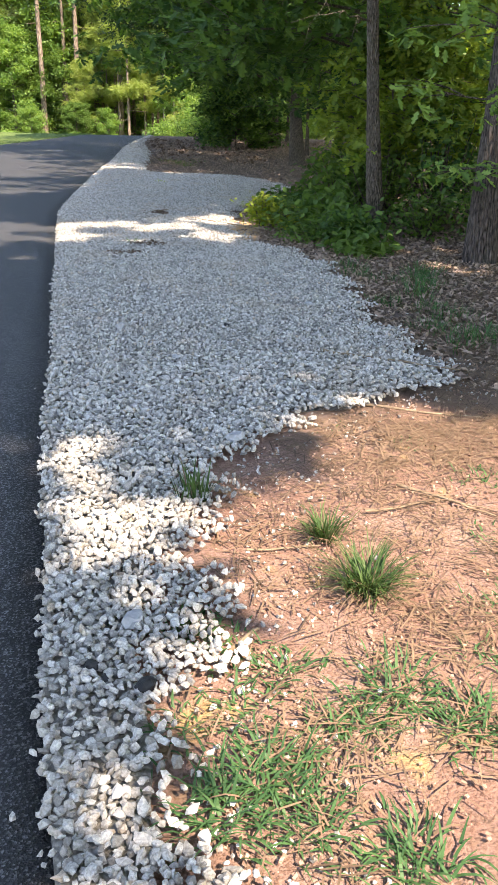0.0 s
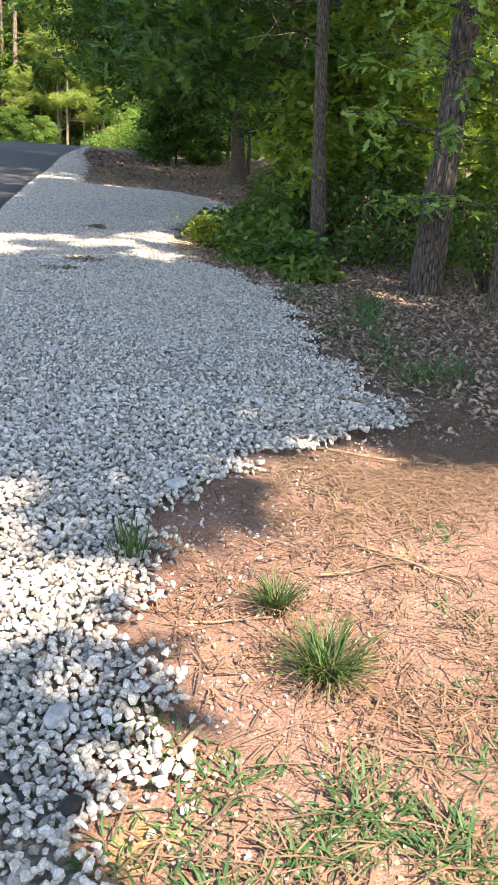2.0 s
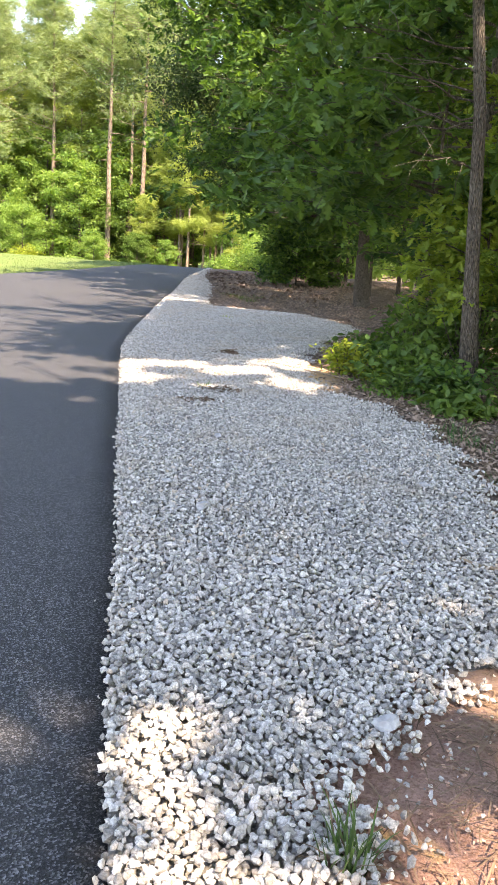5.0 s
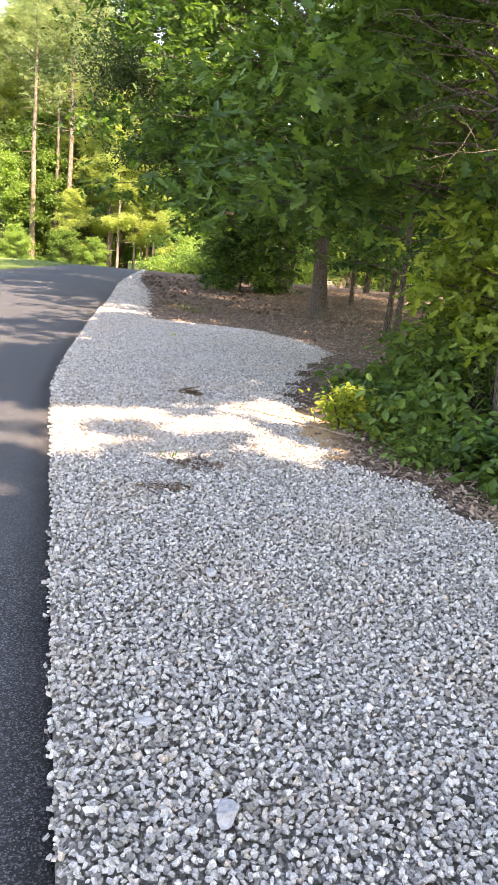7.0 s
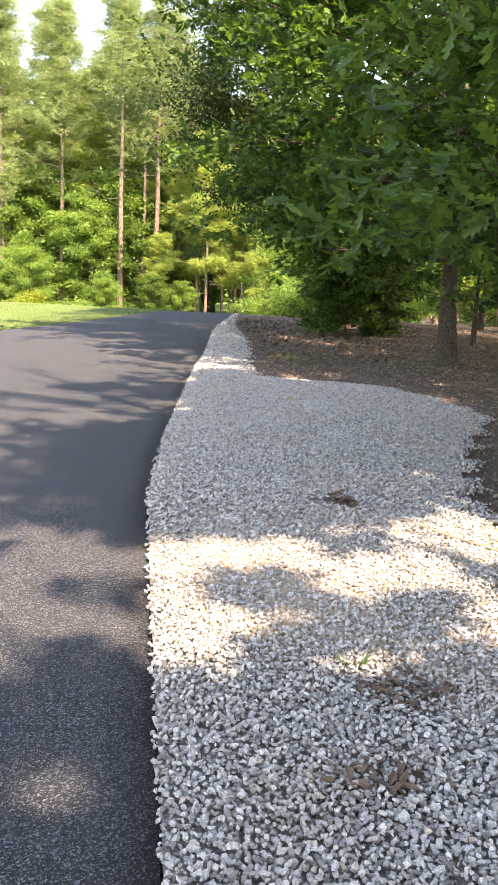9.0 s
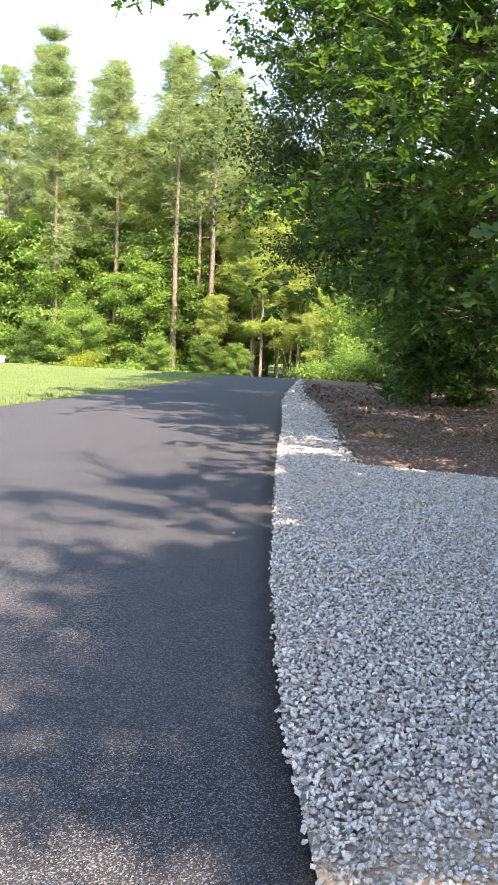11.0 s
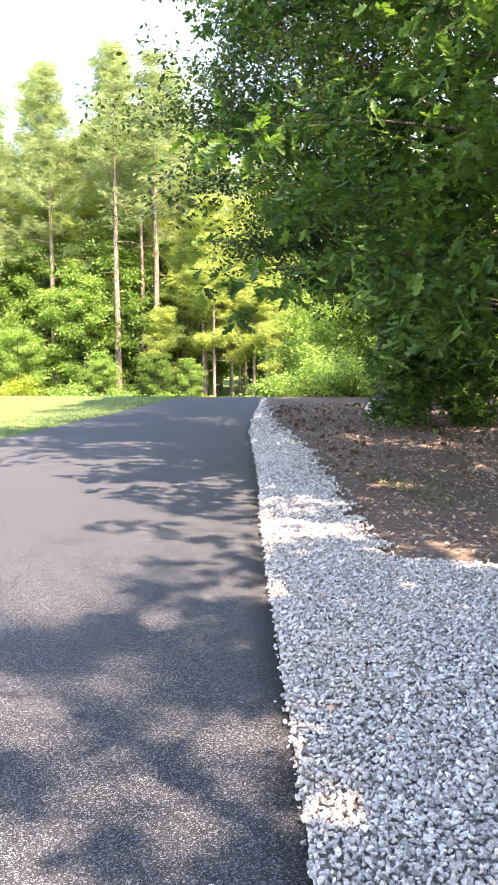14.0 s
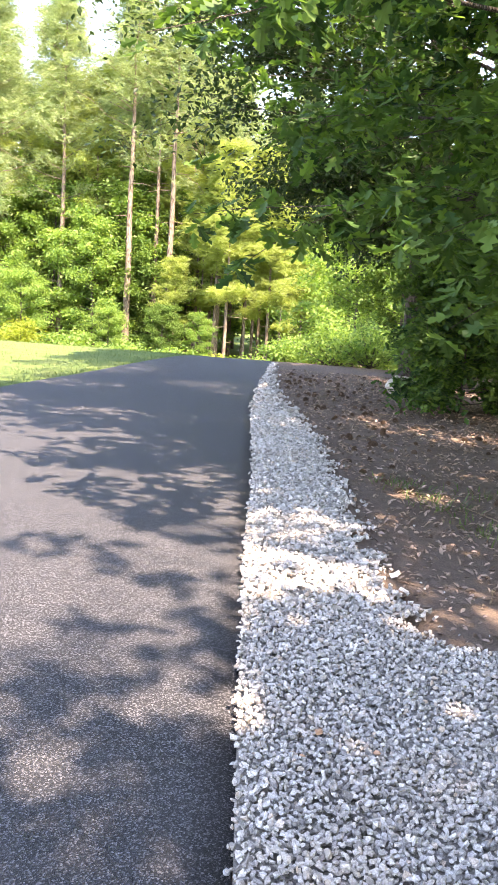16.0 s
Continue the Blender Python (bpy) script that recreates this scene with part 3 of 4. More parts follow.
# ---------- leaves ----------
LOBED_V = np.array([(0, 0, 0), (0.22, 0, -0.02), (0.45, 0, -0.035), (0.68, 0, -0.03), (1, 0, 0.02), (0.30, 0.24, 0.05), (0.30, -0.24, 0.05), (0.62, 0.33, 0.06), (0.62, -0.33, 0.06), (0.86, 0.2, 0.05), (0.86, -0.2, 0.05)])
LOBED_F = np.array([(0, 2, 5), (2, 0, 6), (1, 3, 7), (3, 1, 8), (2, 4, 9), (4, 2, 10), (3, 4, 2)])
OVAL_V = np.array([(0, 0, 0), (0.35, 0.26, 0.05), (0.75, 0.2, 0.05), (1, 0, 0), (0.75, -0.2, 0.05), (0.35, -0.26, 0.05)])
OVAL_F = np.array([(0, 3, 1), (1, 3, 2), (0, 5, 3), (5, 4, 3)])
_a = np.linspace(0, 2 * np.pi, 10, endpoint=False)
TUFT_V = np.concatenate([[(0, 0, 0)]] + [[(0.9 * math.cos(t) * s + 0.4, 0.9 * math.sin(t) * s, 0.5 * (1 - s) + 0.1 * math.sin(3 * t)), (0.9 * math.cos(t + 0.10) * s + 0.4, 0.9 * math.sin(t + 0.10) * s, 0.5 * (1 - s) + 0.06)] for t, s in zip(_a, (0.6, 1, 0.75, 0.95, 0.65, 1, 0.8, 0.9, 0.7, 1))])
TUFT_F = np.array([(0, 1 + 2 * k, 2 + 2 * k) for k in range(10)])
CHIP_V = np.array([(0, 0, 0), (0.5, 0.28, 0.06), (1, 0, 0), (0.5, -0.28, 0.06)])
CHIP_F = np.array([(0, 2, 1), (0, 3, 2)])
LEAF = {"chip": (CHIP_V, CHIP_F), "lobed": (LOBED_V, LOBED_F), "oval": (OVAL_V, OVAL_F), "tuft": (TUFT_V, TUFT_F)}


def leaves(points, per, spread, size, shape, r, droop=0.35, carve=None):
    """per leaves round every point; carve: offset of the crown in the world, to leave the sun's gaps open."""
    points = np.asarray(points, float)
    if shape == "lobed":
        # sprays of five leaves that radiate from one twig's end
        points = np.repeat(points, max(1, round(per / 5)), axis=0)
        points = points + r.normal(0, 1, points.shape) * np.array([spread, spread, spread * 0.5])
        p = np.repeat(points, 5, axis=0)
        p = p + r.normal(0, 0.025, p.shape)
    else:
        p = np.repeat(points, per, axis=0)
        p = p + r.normal(0, 1, p.shape) * np.array([spread, spread, spread * 0.55])
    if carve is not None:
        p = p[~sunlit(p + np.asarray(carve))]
    n = len(p)
    rot = frames_from(r.uniform(0, 2 * np.pi, n), r.normal(droop, 0.45, n), r.normal(0, 0.5, n))
    return strewn(*LEAF[shape], p, rot, size * r.uniform(0.65, 1.25, n))


def bent(start, way, length, rise, k, r, jitter=0.06):
    """A limb: k points from start along way, bending up (rise > 0) or down."""
    t = np.linspace(0, 1, k)[:, None]
    way = np.asarray(way, float) / np.linalg.norm(way)
    p = np.asarray(start) + way * length * t + np.array([0, 0, 1.0]) * rise * length * t ** 2
    return p + np.cumsum(r.normal(0, jitter * length / k, (k, 3)), axis=0) * (t > 0)


def broadleaf(name, label, at, height, crown_from, radius, trunk, leaf, shape, material, bark_material, seed, limbs=26, twigs=6, per=26,
              spread=0.22, lean=(0, 0), rise=0.15, carve=True, category="tree", low=0.9, group="", plain=False, toward=None, reach=1.0, stems=1, bare=0):
    """A hardwood: tapered trunk, limbs that fork into twigs, leaves round the twigs."""
    r = np.random.default_rng(seed)
    z0 = float(land(at[0], at[1])) - 0.04
    ob = thing(name, label, category, group, (at[0], at[1], z0))
    wood, tips = [], []
    t = np.linspace(0, 1, 9)[:, None]
    for s in range(stems):
        off = np.array([r.normal(0, 0.12), r.normal(0, 0.12), 0]) if stems > 1 else np.zeros(3)
        bow = np.array([lean[0], lean[1], 0]) * height + (r.normal(0, 0.08, 3) * [1, 1, 0] * height if stems > 1 else 0)
        spine = off + np.array([0, 0, 1.0]) * height * 0.97 * t + bow * t ** 1.1 + np.cumsum(r.normal(0, 0.012 * height / 4, (9, 3)) * [1, 1, 0], axis=0)
        thick = trunk / stems ** 0.5 * (1.0 - 0.86 * t[:, 0] ** 0.9)
        thick[0] *= 1.35
        trunk_mesh = tube(spine, thick, 10)
        wood.append(trunk_mesh)
        for k in range(limbs // stems):
            u = (k + r.uniform(0, 1)) / max(1, limbs // stems)
            h = crown_from + (height * 0.97 - crown_from) * u
            start = np.array([np.interp(h, spine[:, 2], spine[:, i]) for i in range(3)])
            az = k * 2.4 + r.normal(0, 0.3)
            if toward is not None and r.uniform() < 0.45:
                az = toward + r.normal(0, 0.6)
            full = radius * (low + (1 - low) * min(1, u / 0.35)) * math.sqrt(max(0.06, 1 - max(0, (u - 0.35) / 0.65) ** 2)) * r.uniform(0.65, 1.1)
            if toward is not None and math.cos(az - toward) > 0.3:
                full *= reach
            limb = bent(start, (math.cos(az), math.sin(az), rise + 0.45 * u), full, 0.0 if u > 0.4 else -0.12, 6, r)
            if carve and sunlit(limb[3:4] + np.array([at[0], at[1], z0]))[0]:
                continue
            wood.append(tube(limb, np.linspace(max(0.012, trunk * 0.32 * (1 - 0.6 * u)), 0.006, 6), 5))
            for w in range(twigs):
                c = r.uniform(0.3, 1.0)
                q = np.array([np.interp(c, np.linspace(0, 1, 6), limb[:, i]) for i in range(3)])
                twig_way = limb[-1] - limb[0] + r.normal(0, 0.55, 3) * full * [1, 1, 0.5]
                twig = bent(q, twig_way, full * r.uniform(0.16, 0.34) + 0.15, -0.15, 4, r)
                if not plain:
                    wood.append(tube(twig, np.linspace(0.008, 0.003, 4), 3))
                tips.extend(twig[1:])
            tips.extend(limb[3:])
    for k in range(bare):
        h = crown_from * r.uniform(0.45, 1.1)
        start = np.array([np.interp(h, spine[:, 2], spine[:, i]) for i in range(3)])
        az = (toward if toward is not None else math.pi) + r.normal(0, 0.8)
        limb = bent(start, (math.cos(az), math.sin(az), r.normal(0.25, 0.2)), r.uniform(0.7, 1.7), -0.15, 7, r, 0.2)
        wood.append(tube(limb, np.linspace(0.012, 0.003, 7), 4))
        for c in (2, 4):
            wood.append(tube(bent(limb[c], limb[-1] - limb[0] + r.normal(0, 0.6, 3), r.uniform(0.3, 0.7), -0.2, 5, r, 0.2), np.linspace(0.006, 0.002, 5), 3))
    part("trunk", fast_mesh("trunk", *joined(wood), bark_material, True), ob)
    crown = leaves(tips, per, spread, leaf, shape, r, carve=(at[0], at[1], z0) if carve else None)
    part("crown", fast_mesh("crown", *crown, material), ob)
    return ob


def pine(name, label, at, height, crown_from, radius, trunk, material, bark_material, seed, whorls=16, lean=(0, 0), tuft=0.42, per=5, category="tree", group="", carve=False, dead=6, spread=0.2):
    """A pine: straight bole, whorls of level boughs with needle tufts."""
    r = np.random.default_rng(seed)
    z0 = float(land(at[0], at[1])) - 0.04
    ob = thing(name, label, category, group, (at[0], at[1], z0))
    t = np.linspace(0, 1, 12)[:, None]
    spine = np.array([0, 0, 1.0]) * height * t + np.array([lean[0], lean[1], 0]) * height * t ** 1.4 + np.cumsum(r.normal(0, 0.004 * height / 4, (12, 3)) * [1, 1, 0], axis=0)
    thick = trunk * (1.0 - 0.9 * t[:, 0] ** 1.2)
    thick[0] *= 1.3
    wood, tips = [tube(spine, thick, 12)], []
    for k in range(whorls + dead):
        live = k >= dead
        u = (k - dead + r.uniform(0, 1)) / whorls if live else 0
        h = crown_from + (height - crown_from) * u if live else crown_from * r.uniform(0.35, 1.0)
        start = np.array([np.interp(h, spine[:, 2], spine[:, i]) for i in range(3)])
        for b in range((4 if u > 0.3 else 2) if live else 1):
            az = k * 1.1 + b * 1.57 + r.normal(0, 0.35)
            full = (radius * (1 - 0.8 * u) * r.uniform(0.35, 1.25) * (0.75 + 0.5 * min(1, u * 5))) if live else r.uniform(0.5, 1.3)
            bough = bent(start, (math.cos(az), math.sin(az), 0.25 + 0.5 * u if live else 0.1), full, 0.12 if live else -0.1, 5, r, 0.12)
            wood.append(tube(bough, np.linspace(max(0.012, trunk * 0.18 * (1 - 0.6 * u)), 0.006, 5), 4))
            if live:
                for c in np.linspace(0.35, 1.0, 5):
                    q = np.array([np.interp(c, np.linspace(0, 1, 5), bough[:, i]) for i in range(3)])
                    tips.append(q + r.normal(0, 0.12, 3) * full * [1, 1, 0.4])
                    tips.append(q + r.normal(0, 0.16, 3) * full * [1, 1, 0.4])
    part("trunk", fast_mesh("trunk", *joined(wood), bark_material, True), ob)
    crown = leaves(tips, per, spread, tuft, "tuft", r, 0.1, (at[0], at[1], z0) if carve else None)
    part("crown", fast_mesh("crown", *crown, material), ob)
    return ob


def shrub(name, label, at, height, radius, leaf, material, seed, stems=14, per=16, shape="oval", category="shrub", group="", spread=0.12, carve=False):
    """Stems that fan out from the foot, leafy from low down."""
    r = np.random.default_rng(seed)
    z0 = float(land(at[0], at[1])) - 0.01
    ob = thing(name, label, category, group, (at[0], at[1], z0))
    wood, tips = [], []
    for k in range(stems):
        az, out = k * 2.4 + r.normal(0, 0.3), r.uniform(0.15, 1.0) * radius
        top = height * (1 - 0.45 * (out / radius) ** 2) * r.uniform(0.7, 1.1)
        t = np.linspace(0, 1, 7)[:, None]
        p = np.array([math.cos(az), math.sin(az), 0]) * out * t ** 0.8 + np.array([0, 0, 1.0]) * top * (t - 0.12 * t ** 3)
        p = p + np.cumsum(r.normal(0, 0.02, (7, 3)) * height * 0.5 * [1, 1, 0.3], axis=0) * (t > 0)
        p[:, 2] = np.maximum(p[:, 2], 0.01)
        wood.append(tube(p, np.linspace(0.006 + 0.008 * height, 0.003, 7), 4))
        tips.extend(p[2:])
    part("stem", fast_mesh("stem", *joined(wood), M["grey_bark"], True), ob)
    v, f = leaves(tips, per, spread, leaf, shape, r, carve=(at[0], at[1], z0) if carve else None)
    v[:, 2] = np.maximum(v[:, 2], 0.012 + 0.02 * np.abs(np.sin(v[:, 0] * 40)))
    part("foliage", fast_mesh("foliage", v, f, material), ob)
    return ob


# ---------- trees along the verge ----------
WEST = math.pi
broadleaf("hardwood_tree", "slim grey-barked hardwood at the edge of the woods", (1.79, 8.55), 12.0, 5.2, 2.4, 0.086, 0.13, "oval", M["hardwood"], M["grey_bark"], 11, limbs=22, per=12, lean=(-0.095, 0), bare=24)
pine("pine_tree", "large pine with deeply furrowed dark bark", (2.64, 6.65), 17.0, 9.0, 3.2, 0.135, M["needle"], M["pine_bark"], 12, whorls=10, tuft=0.25, per=9, lean=(0.014, 0), carve=True, dead=5)
broadleaf("oak_tree", "young oak with low leafy boughs over the verge", (2.0, 11.6), 7.5, 1.7, 3.3, 0.09, 0.19, "lobed", M["lit_oak"], M["grey_bark"], 13, limbs=36, twigs=8, per=15, spread=0.22, toward=WEST + 0.35, reach=1.15)
broadleaf("oak_tree", "tall oak whose lobed leaves overhang the drive", (0.9, 20.6), 10.5, 1.9, 5.2, 0.17, 0.18, "lobed", M["lit_oak"], M["grey_bark"], 14, limbs=62, twigs=10, per=24, spread=0.24, toward=WEST + 0.1, reach=1.13, low=0.5)
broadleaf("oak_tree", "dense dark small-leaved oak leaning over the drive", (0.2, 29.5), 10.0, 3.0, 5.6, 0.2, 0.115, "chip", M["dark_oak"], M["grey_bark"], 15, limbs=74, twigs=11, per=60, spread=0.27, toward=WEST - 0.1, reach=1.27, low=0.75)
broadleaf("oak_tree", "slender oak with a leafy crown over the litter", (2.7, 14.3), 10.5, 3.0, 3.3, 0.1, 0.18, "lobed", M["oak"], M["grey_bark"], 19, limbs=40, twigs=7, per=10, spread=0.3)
broadleaf("maple_tree", "low leafy maple sapling at the edge of the litter", (-1.1, 27.6), 2.9, 0.15, 1.35, 0.03, 0.13, "lobed", M["lit_oak"], M["grey_bark"], 16, limbs=44, twigs=7, per=20, spread=0.16)
pine("pine_tree", "pine trunk standing behind a pale boulder", (-1.9, 30.6), 15.0, 9.0, 2.6, 0.17, M["needle"], M["pine_bark"], 17, whorls=10, tuft=0.3, per=7)
broadleaf("sapling", "bright leafy sapling leaning out beside the pine", (3.1, 6.0), 3.6, 0.7, 1.15, 0.03, 0.115, "lobed", M["hardwood"], M["grey_bark"], 18, limbs=18, twigs=5, per=7, spread=0.13, carve=False, toward=WEST, reach=1.1)
# saplings added to brighten the gap, with sun in their leaf colour
for k, (x, y, h, rad) in enumerate([(2.5, 10.4, 3.6, 1.0), (3.4, 9.4, 4.2, 1.1), (3.9, 8.0, 3.4, 1.0), (2.0, 9.7, 2.2, 0.8), (4.4, 11.5, 5.0, 1.3)]):
    broadleaf("sapling", "bright green sapling at the edge of the woods, sun in its leaf colour", (x, y), h, 0.8, rad, 0.025, 0.13, "lobed", M["sunlit"], M["grey_bark"], 40 + k, limbs=20, twigs=5, per=8, spread=0.14, carve=False, group="saplings in the gap")
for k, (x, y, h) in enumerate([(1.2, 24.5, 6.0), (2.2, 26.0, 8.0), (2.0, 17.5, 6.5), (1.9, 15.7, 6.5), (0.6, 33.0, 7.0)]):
    broadleaf("understory_tree", "thin shaded tree under the oaks", (x, y), h, 1.0, 2.4, 0.06, 0.17, "lobed", M["lit_oak"], M["grey_bark"], 30 + k, limbs=24, twigs=6, per=10, group="trees under the oaks")
# trees beside the path that shade its first stretch
G_SIDE_WOODS = "trees of the roadside woods"
for k, (x, y, h, rad) in enumerate([(5.4, 9.6, 11.0, 2.4), (6.3, 14.0, 11.0, 2.4), (5.8, 19.0, 12.0, 2.6), (7.5, 24.0, 13.0, 2.8), (6.0, 29.0, 13.0, 3.0), (3.5, 34.0, 12.0, 3.4)]):
    broadleaf("hardwood_tree", "tall hardwood in the woods beside the drive", (x, y), h, 4.6, rad, 0.1, 0.13, "oval", M["hardwood"], M["grey_bark"], 50 + k, plain=True, limbs=26, twigs=6, per=18, spread=0.24, group=G_SIDE_WOODS)
# out of view: added only to cast shade over the gravel and drive
for k, (x, y, h, rad) in enumerate([(2.5, -4.8, 14.5, 3.5), (7.4, -3.2, 15.0, 3.4), (4.6, -0.4, 14.5, 3.5), (7.6, 0.6, 15.0, 3.4), (4.8, 2.8, 14.0, 3.3), (8.0, 4.2, 15.0, 3.4), (5.0, 5.8, 13.0, 3.0)]):
    broadleaf("hardwood_tree", "unseen tall high-crowned hardwood added to shade the gravel", (x, y), h, 5.6, rad, 0.15, 0.26, "chip", M["hardwood"], M["grey_bark"], 70 + k, plain=True, limbs=36, twigs=7, per=18, spread=0.4, group=G_SIDE_WOODS)


# ---------- woods behind ----------
def put_copies(source, places, group):
    for x, y, s, yaw in places:
        ob = copy_thing(source, pose(x, y, float(land(x, y)) - 0.05, 0, 0, yaw) @ Matrix.Scale(s, 4))
        ob["group"] = group


r = np.random.default_rng(21)
# tall pines across the lawn
G_PINE = "tall pines beyond the lawn"
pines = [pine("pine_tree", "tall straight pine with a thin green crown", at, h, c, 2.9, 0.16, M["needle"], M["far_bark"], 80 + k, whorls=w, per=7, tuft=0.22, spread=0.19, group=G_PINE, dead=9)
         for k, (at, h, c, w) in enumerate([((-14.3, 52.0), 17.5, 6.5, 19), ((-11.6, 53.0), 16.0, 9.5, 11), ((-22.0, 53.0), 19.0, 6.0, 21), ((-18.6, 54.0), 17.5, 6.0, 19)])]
places = [(-25.5, 54, 1.0), (-28.5, 52, 0.95), (-20.4, 57, 1.05), (-16.4, 56, 1.0), (-12.9, 57, 1.02), (-9.9, 54, 0.86), (-8.2, 58, 0.8), (-31.5, 56, 1.0), (-24, 60, 1.05), (-18, 61, 1.0), (-14, 62, 1.0), (-10.5, 61, 0.95), (-6, 60, 0.85), (-3, 58, 0.9), (0, 60, 1.0), (4, 58, 1.0), (-35, 58, 1.0), (-27.5, 63, 1.1), (8, 62, 1.0), (-21.5, 66, 1.0), (-7, 66, 1.0), (-38, 54, 1.0), (-23.2, 56.5, 0.9), (-19.8, 55.2, 0.86), (-17.4, 58.5, 0.95), (-15.2, 58.0, 0.9), (-26.8, 58.0, 1.0), (-12.0, 60.0, 0.85), (-9.0, 63.0, 0.9), (-30.0, 60.0, 1.0), (-22.4, 62.5, 0.95), (-16.0, 65.0, 0.95)]
for k, (x, y, s) in enumerate(places):
    put_copies(pines[(k * 3 + k // 5) % 4], [(x + r.uniform(-0.8, 0.8), y, s * r.uniform(0.85, 1.08), r.uniform(0, 360))], G_PINE)
for x, y, s, k in ((-13.4, 48.4, 1.0, 1), (-12.4, 49.2, 0.82, 1), (-11.5, 48.6, 0.98, 1), (-9.4, 49.2, 0.7, 1), (-20.0, 49.0, 0.95, 3), (-16.9, 49.4, 0.9, 0)):
    put_copies(pines[k], [(x, y, s, r.uniform(0, 360))], G_PINE)
G_GOLD = "young yellow-green pines at the end of the drive"
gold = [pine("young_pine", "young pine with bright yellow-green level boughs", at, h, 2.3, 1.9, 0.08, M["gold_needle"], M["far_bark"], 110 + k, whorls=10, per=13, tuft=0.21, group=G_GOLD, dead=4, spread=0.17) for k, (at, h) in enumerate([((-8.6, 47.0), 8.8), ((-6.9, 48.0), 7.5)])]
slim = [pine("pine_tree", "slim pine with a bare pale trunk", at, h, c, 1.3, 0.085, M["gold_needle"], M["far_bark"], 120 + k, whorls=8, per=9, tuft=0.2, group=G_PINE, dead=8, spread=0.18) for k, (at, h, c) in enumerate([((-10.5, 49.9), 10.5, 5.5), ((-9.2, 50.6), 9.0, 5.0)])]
put_copies(slim[0], [(-9.9, 50.4, 0.95, 70), (-7.85, 50.2, 0.9, 160), (-24.6, 49.5, 1.1, 20), (-15.6, 50.6, 1.2, 90), (-6.7, 51.5, 1.0, 240), (-18.1, 51.2, 1.15, 310)], G_PINE)
put_copies(slim[1], [(-8.5, 51.8, 1.0, 30), (-13.0, 52.0, 1.3, 100), (-5.8, 52.5, 1.05, 200), (-17.3, 52.6, 1.4, 140), (-21.0, 50.5, 1.2, 60)], G_PINE)
put_copies(gold[0], [(-10.2, 49.5, 0.85, 50), (-7.6, 50.5, 1.05, 140), (-5.6, 50, 0.75, 200), (-9.3, 48.2, 0.95, 300), (-6.3, 47.4, 0.6, 20)], G_GOLD)
put_copies(gold[1], [(-9.9, 51.5, 1.2, 80), (-8.0, 48.6, 0.8, 10), (-11.0, 47.6, 0.6, 130)], G_GOLD)

G_UNDER = "leafy hardwoods under the pines"
low_trees = [broadleaf("hardwood_tree", "bright green leafy hardwood at the lawn's edge", at, h, 0.5, rad, 0.09, 0.14, "chip", M["shrub"] if k == 2 else M["hardwood"], M["grey_bark"], 130 + k, plain=True, limbs=34, twigs=7, per=24, spread=0.21, carve=False, low=0.8, group=G_UNDER)
             for k, (at, h, rad) in enumerate([((-15.0, 48.5), 6.0, 2.0), ((-19.8, 49.8), 5.5, 2.8), ((-12.6, 49.5), 5.0, 2.0)])]
spots = [(-27.5, 50, 1.0), (-30, 49, 1.1), (-34, 50, 1.1), (-17.6, 50.5, 1.1), (-21.3, 51, 1.2), (-25, 52, 1.3), (-14.2, 51, 1.15), (-12.2, 52.5, 1.2), (-15.8, 52.0, 1.2), (-19, 52.5, 1.2), (-13.6, 46.6, 0.42), (-11.2, 46.4, 0.36), (-9.6, 46.2, 0.3), (-17.5, 46.5, 0.5), (-20, 46.5, 0.5), (-6.5, 54, 1.0), (-4.5, 51.5, 1.0), (-2.5, 49.5, 0.95), (-0.5, 47.0, 1.0),
         (-3.2, 45.5, 0.8), (-1.5, 43.5, 0.8), (1.0, 43.0, 0.95), (3.5, 41.0, 1.1), (6, 44, 1.3), (-28, 56, 1.5), (-19, 58, 1.6), (-12, 59, 1.5), (-4, 57, 1.5), (2, 54, 1.5), (8, 50, 1.4), (-38, 53, 1.3), (-42, 50, 1.3)]
for k, (x, y, s) in enumerate(spots):
    put_copies(low_trees[k % 3], [(x, y, s * r.uniform(0.8, 1.4), r.uniform(0, 360))], G_UNDER)

G_TALL = "tall hardwoods behind the pines"
tall = [broadleaf("hardwood_tree", "tall hardwood behind the pines", at, 15.0, 2.0, 3.2, 0.16, 0.24, "chip", M["hardwood"], M["grey_bark"], 145 + k, plain=True, limbs=36, twigs=6, per=16, spread=0.4, carve=False, group=G_TALL) for k, at in enumerate([(-16.5, 60.0), (-24.5, 62.0)])]
for k, x in enumerate(np.arange(-46, 16, 3.4)):
    put_copies(tall[k % 2], [(float(x), 64 + 5 * math.sin(x * 2.1), r.uniform(0.8, 1.1), r.uniform(0, 360))], G_TALL)

G_WOODS = "slender trees in the woods"
woods = [broadleaf("hardwood_tree", "slender tree deep in the woods, sun in its leaf colour", at, h, 1.0, 1.9, 0.05, 0.14, "chip", M["sunlit"], M["grey_bark"], 150 + k, plain=True, limbs=20, twigs=5, per=16, spread=0.24, carve=False, group=G_WOODS) for k, (at, h) in enumerate([((5.5, 19.0), 8.5), ((4.6, 23.5), 7.5)])]
k = 0
for x in np.arange(5, 19, 5.5):
    for y in np.arange(9, 47, 5.5):
        px, py = x + r.uniform(-1, 1), y + r.uniform(-1.2, 1.2)
        if px < 5 + 0.0 * py and py < 12:
            continue
        put_copies(woods[k % 2], [(px, py, r.uniform(0.8, 1.35), r.uniform(0, 360))], G_WOODS)
        k += 1

# the woods beyond the lawn stand well behind the crest
EYE, FARTHER = Vector((-2.6, 9.0, 0.0)), 1.4


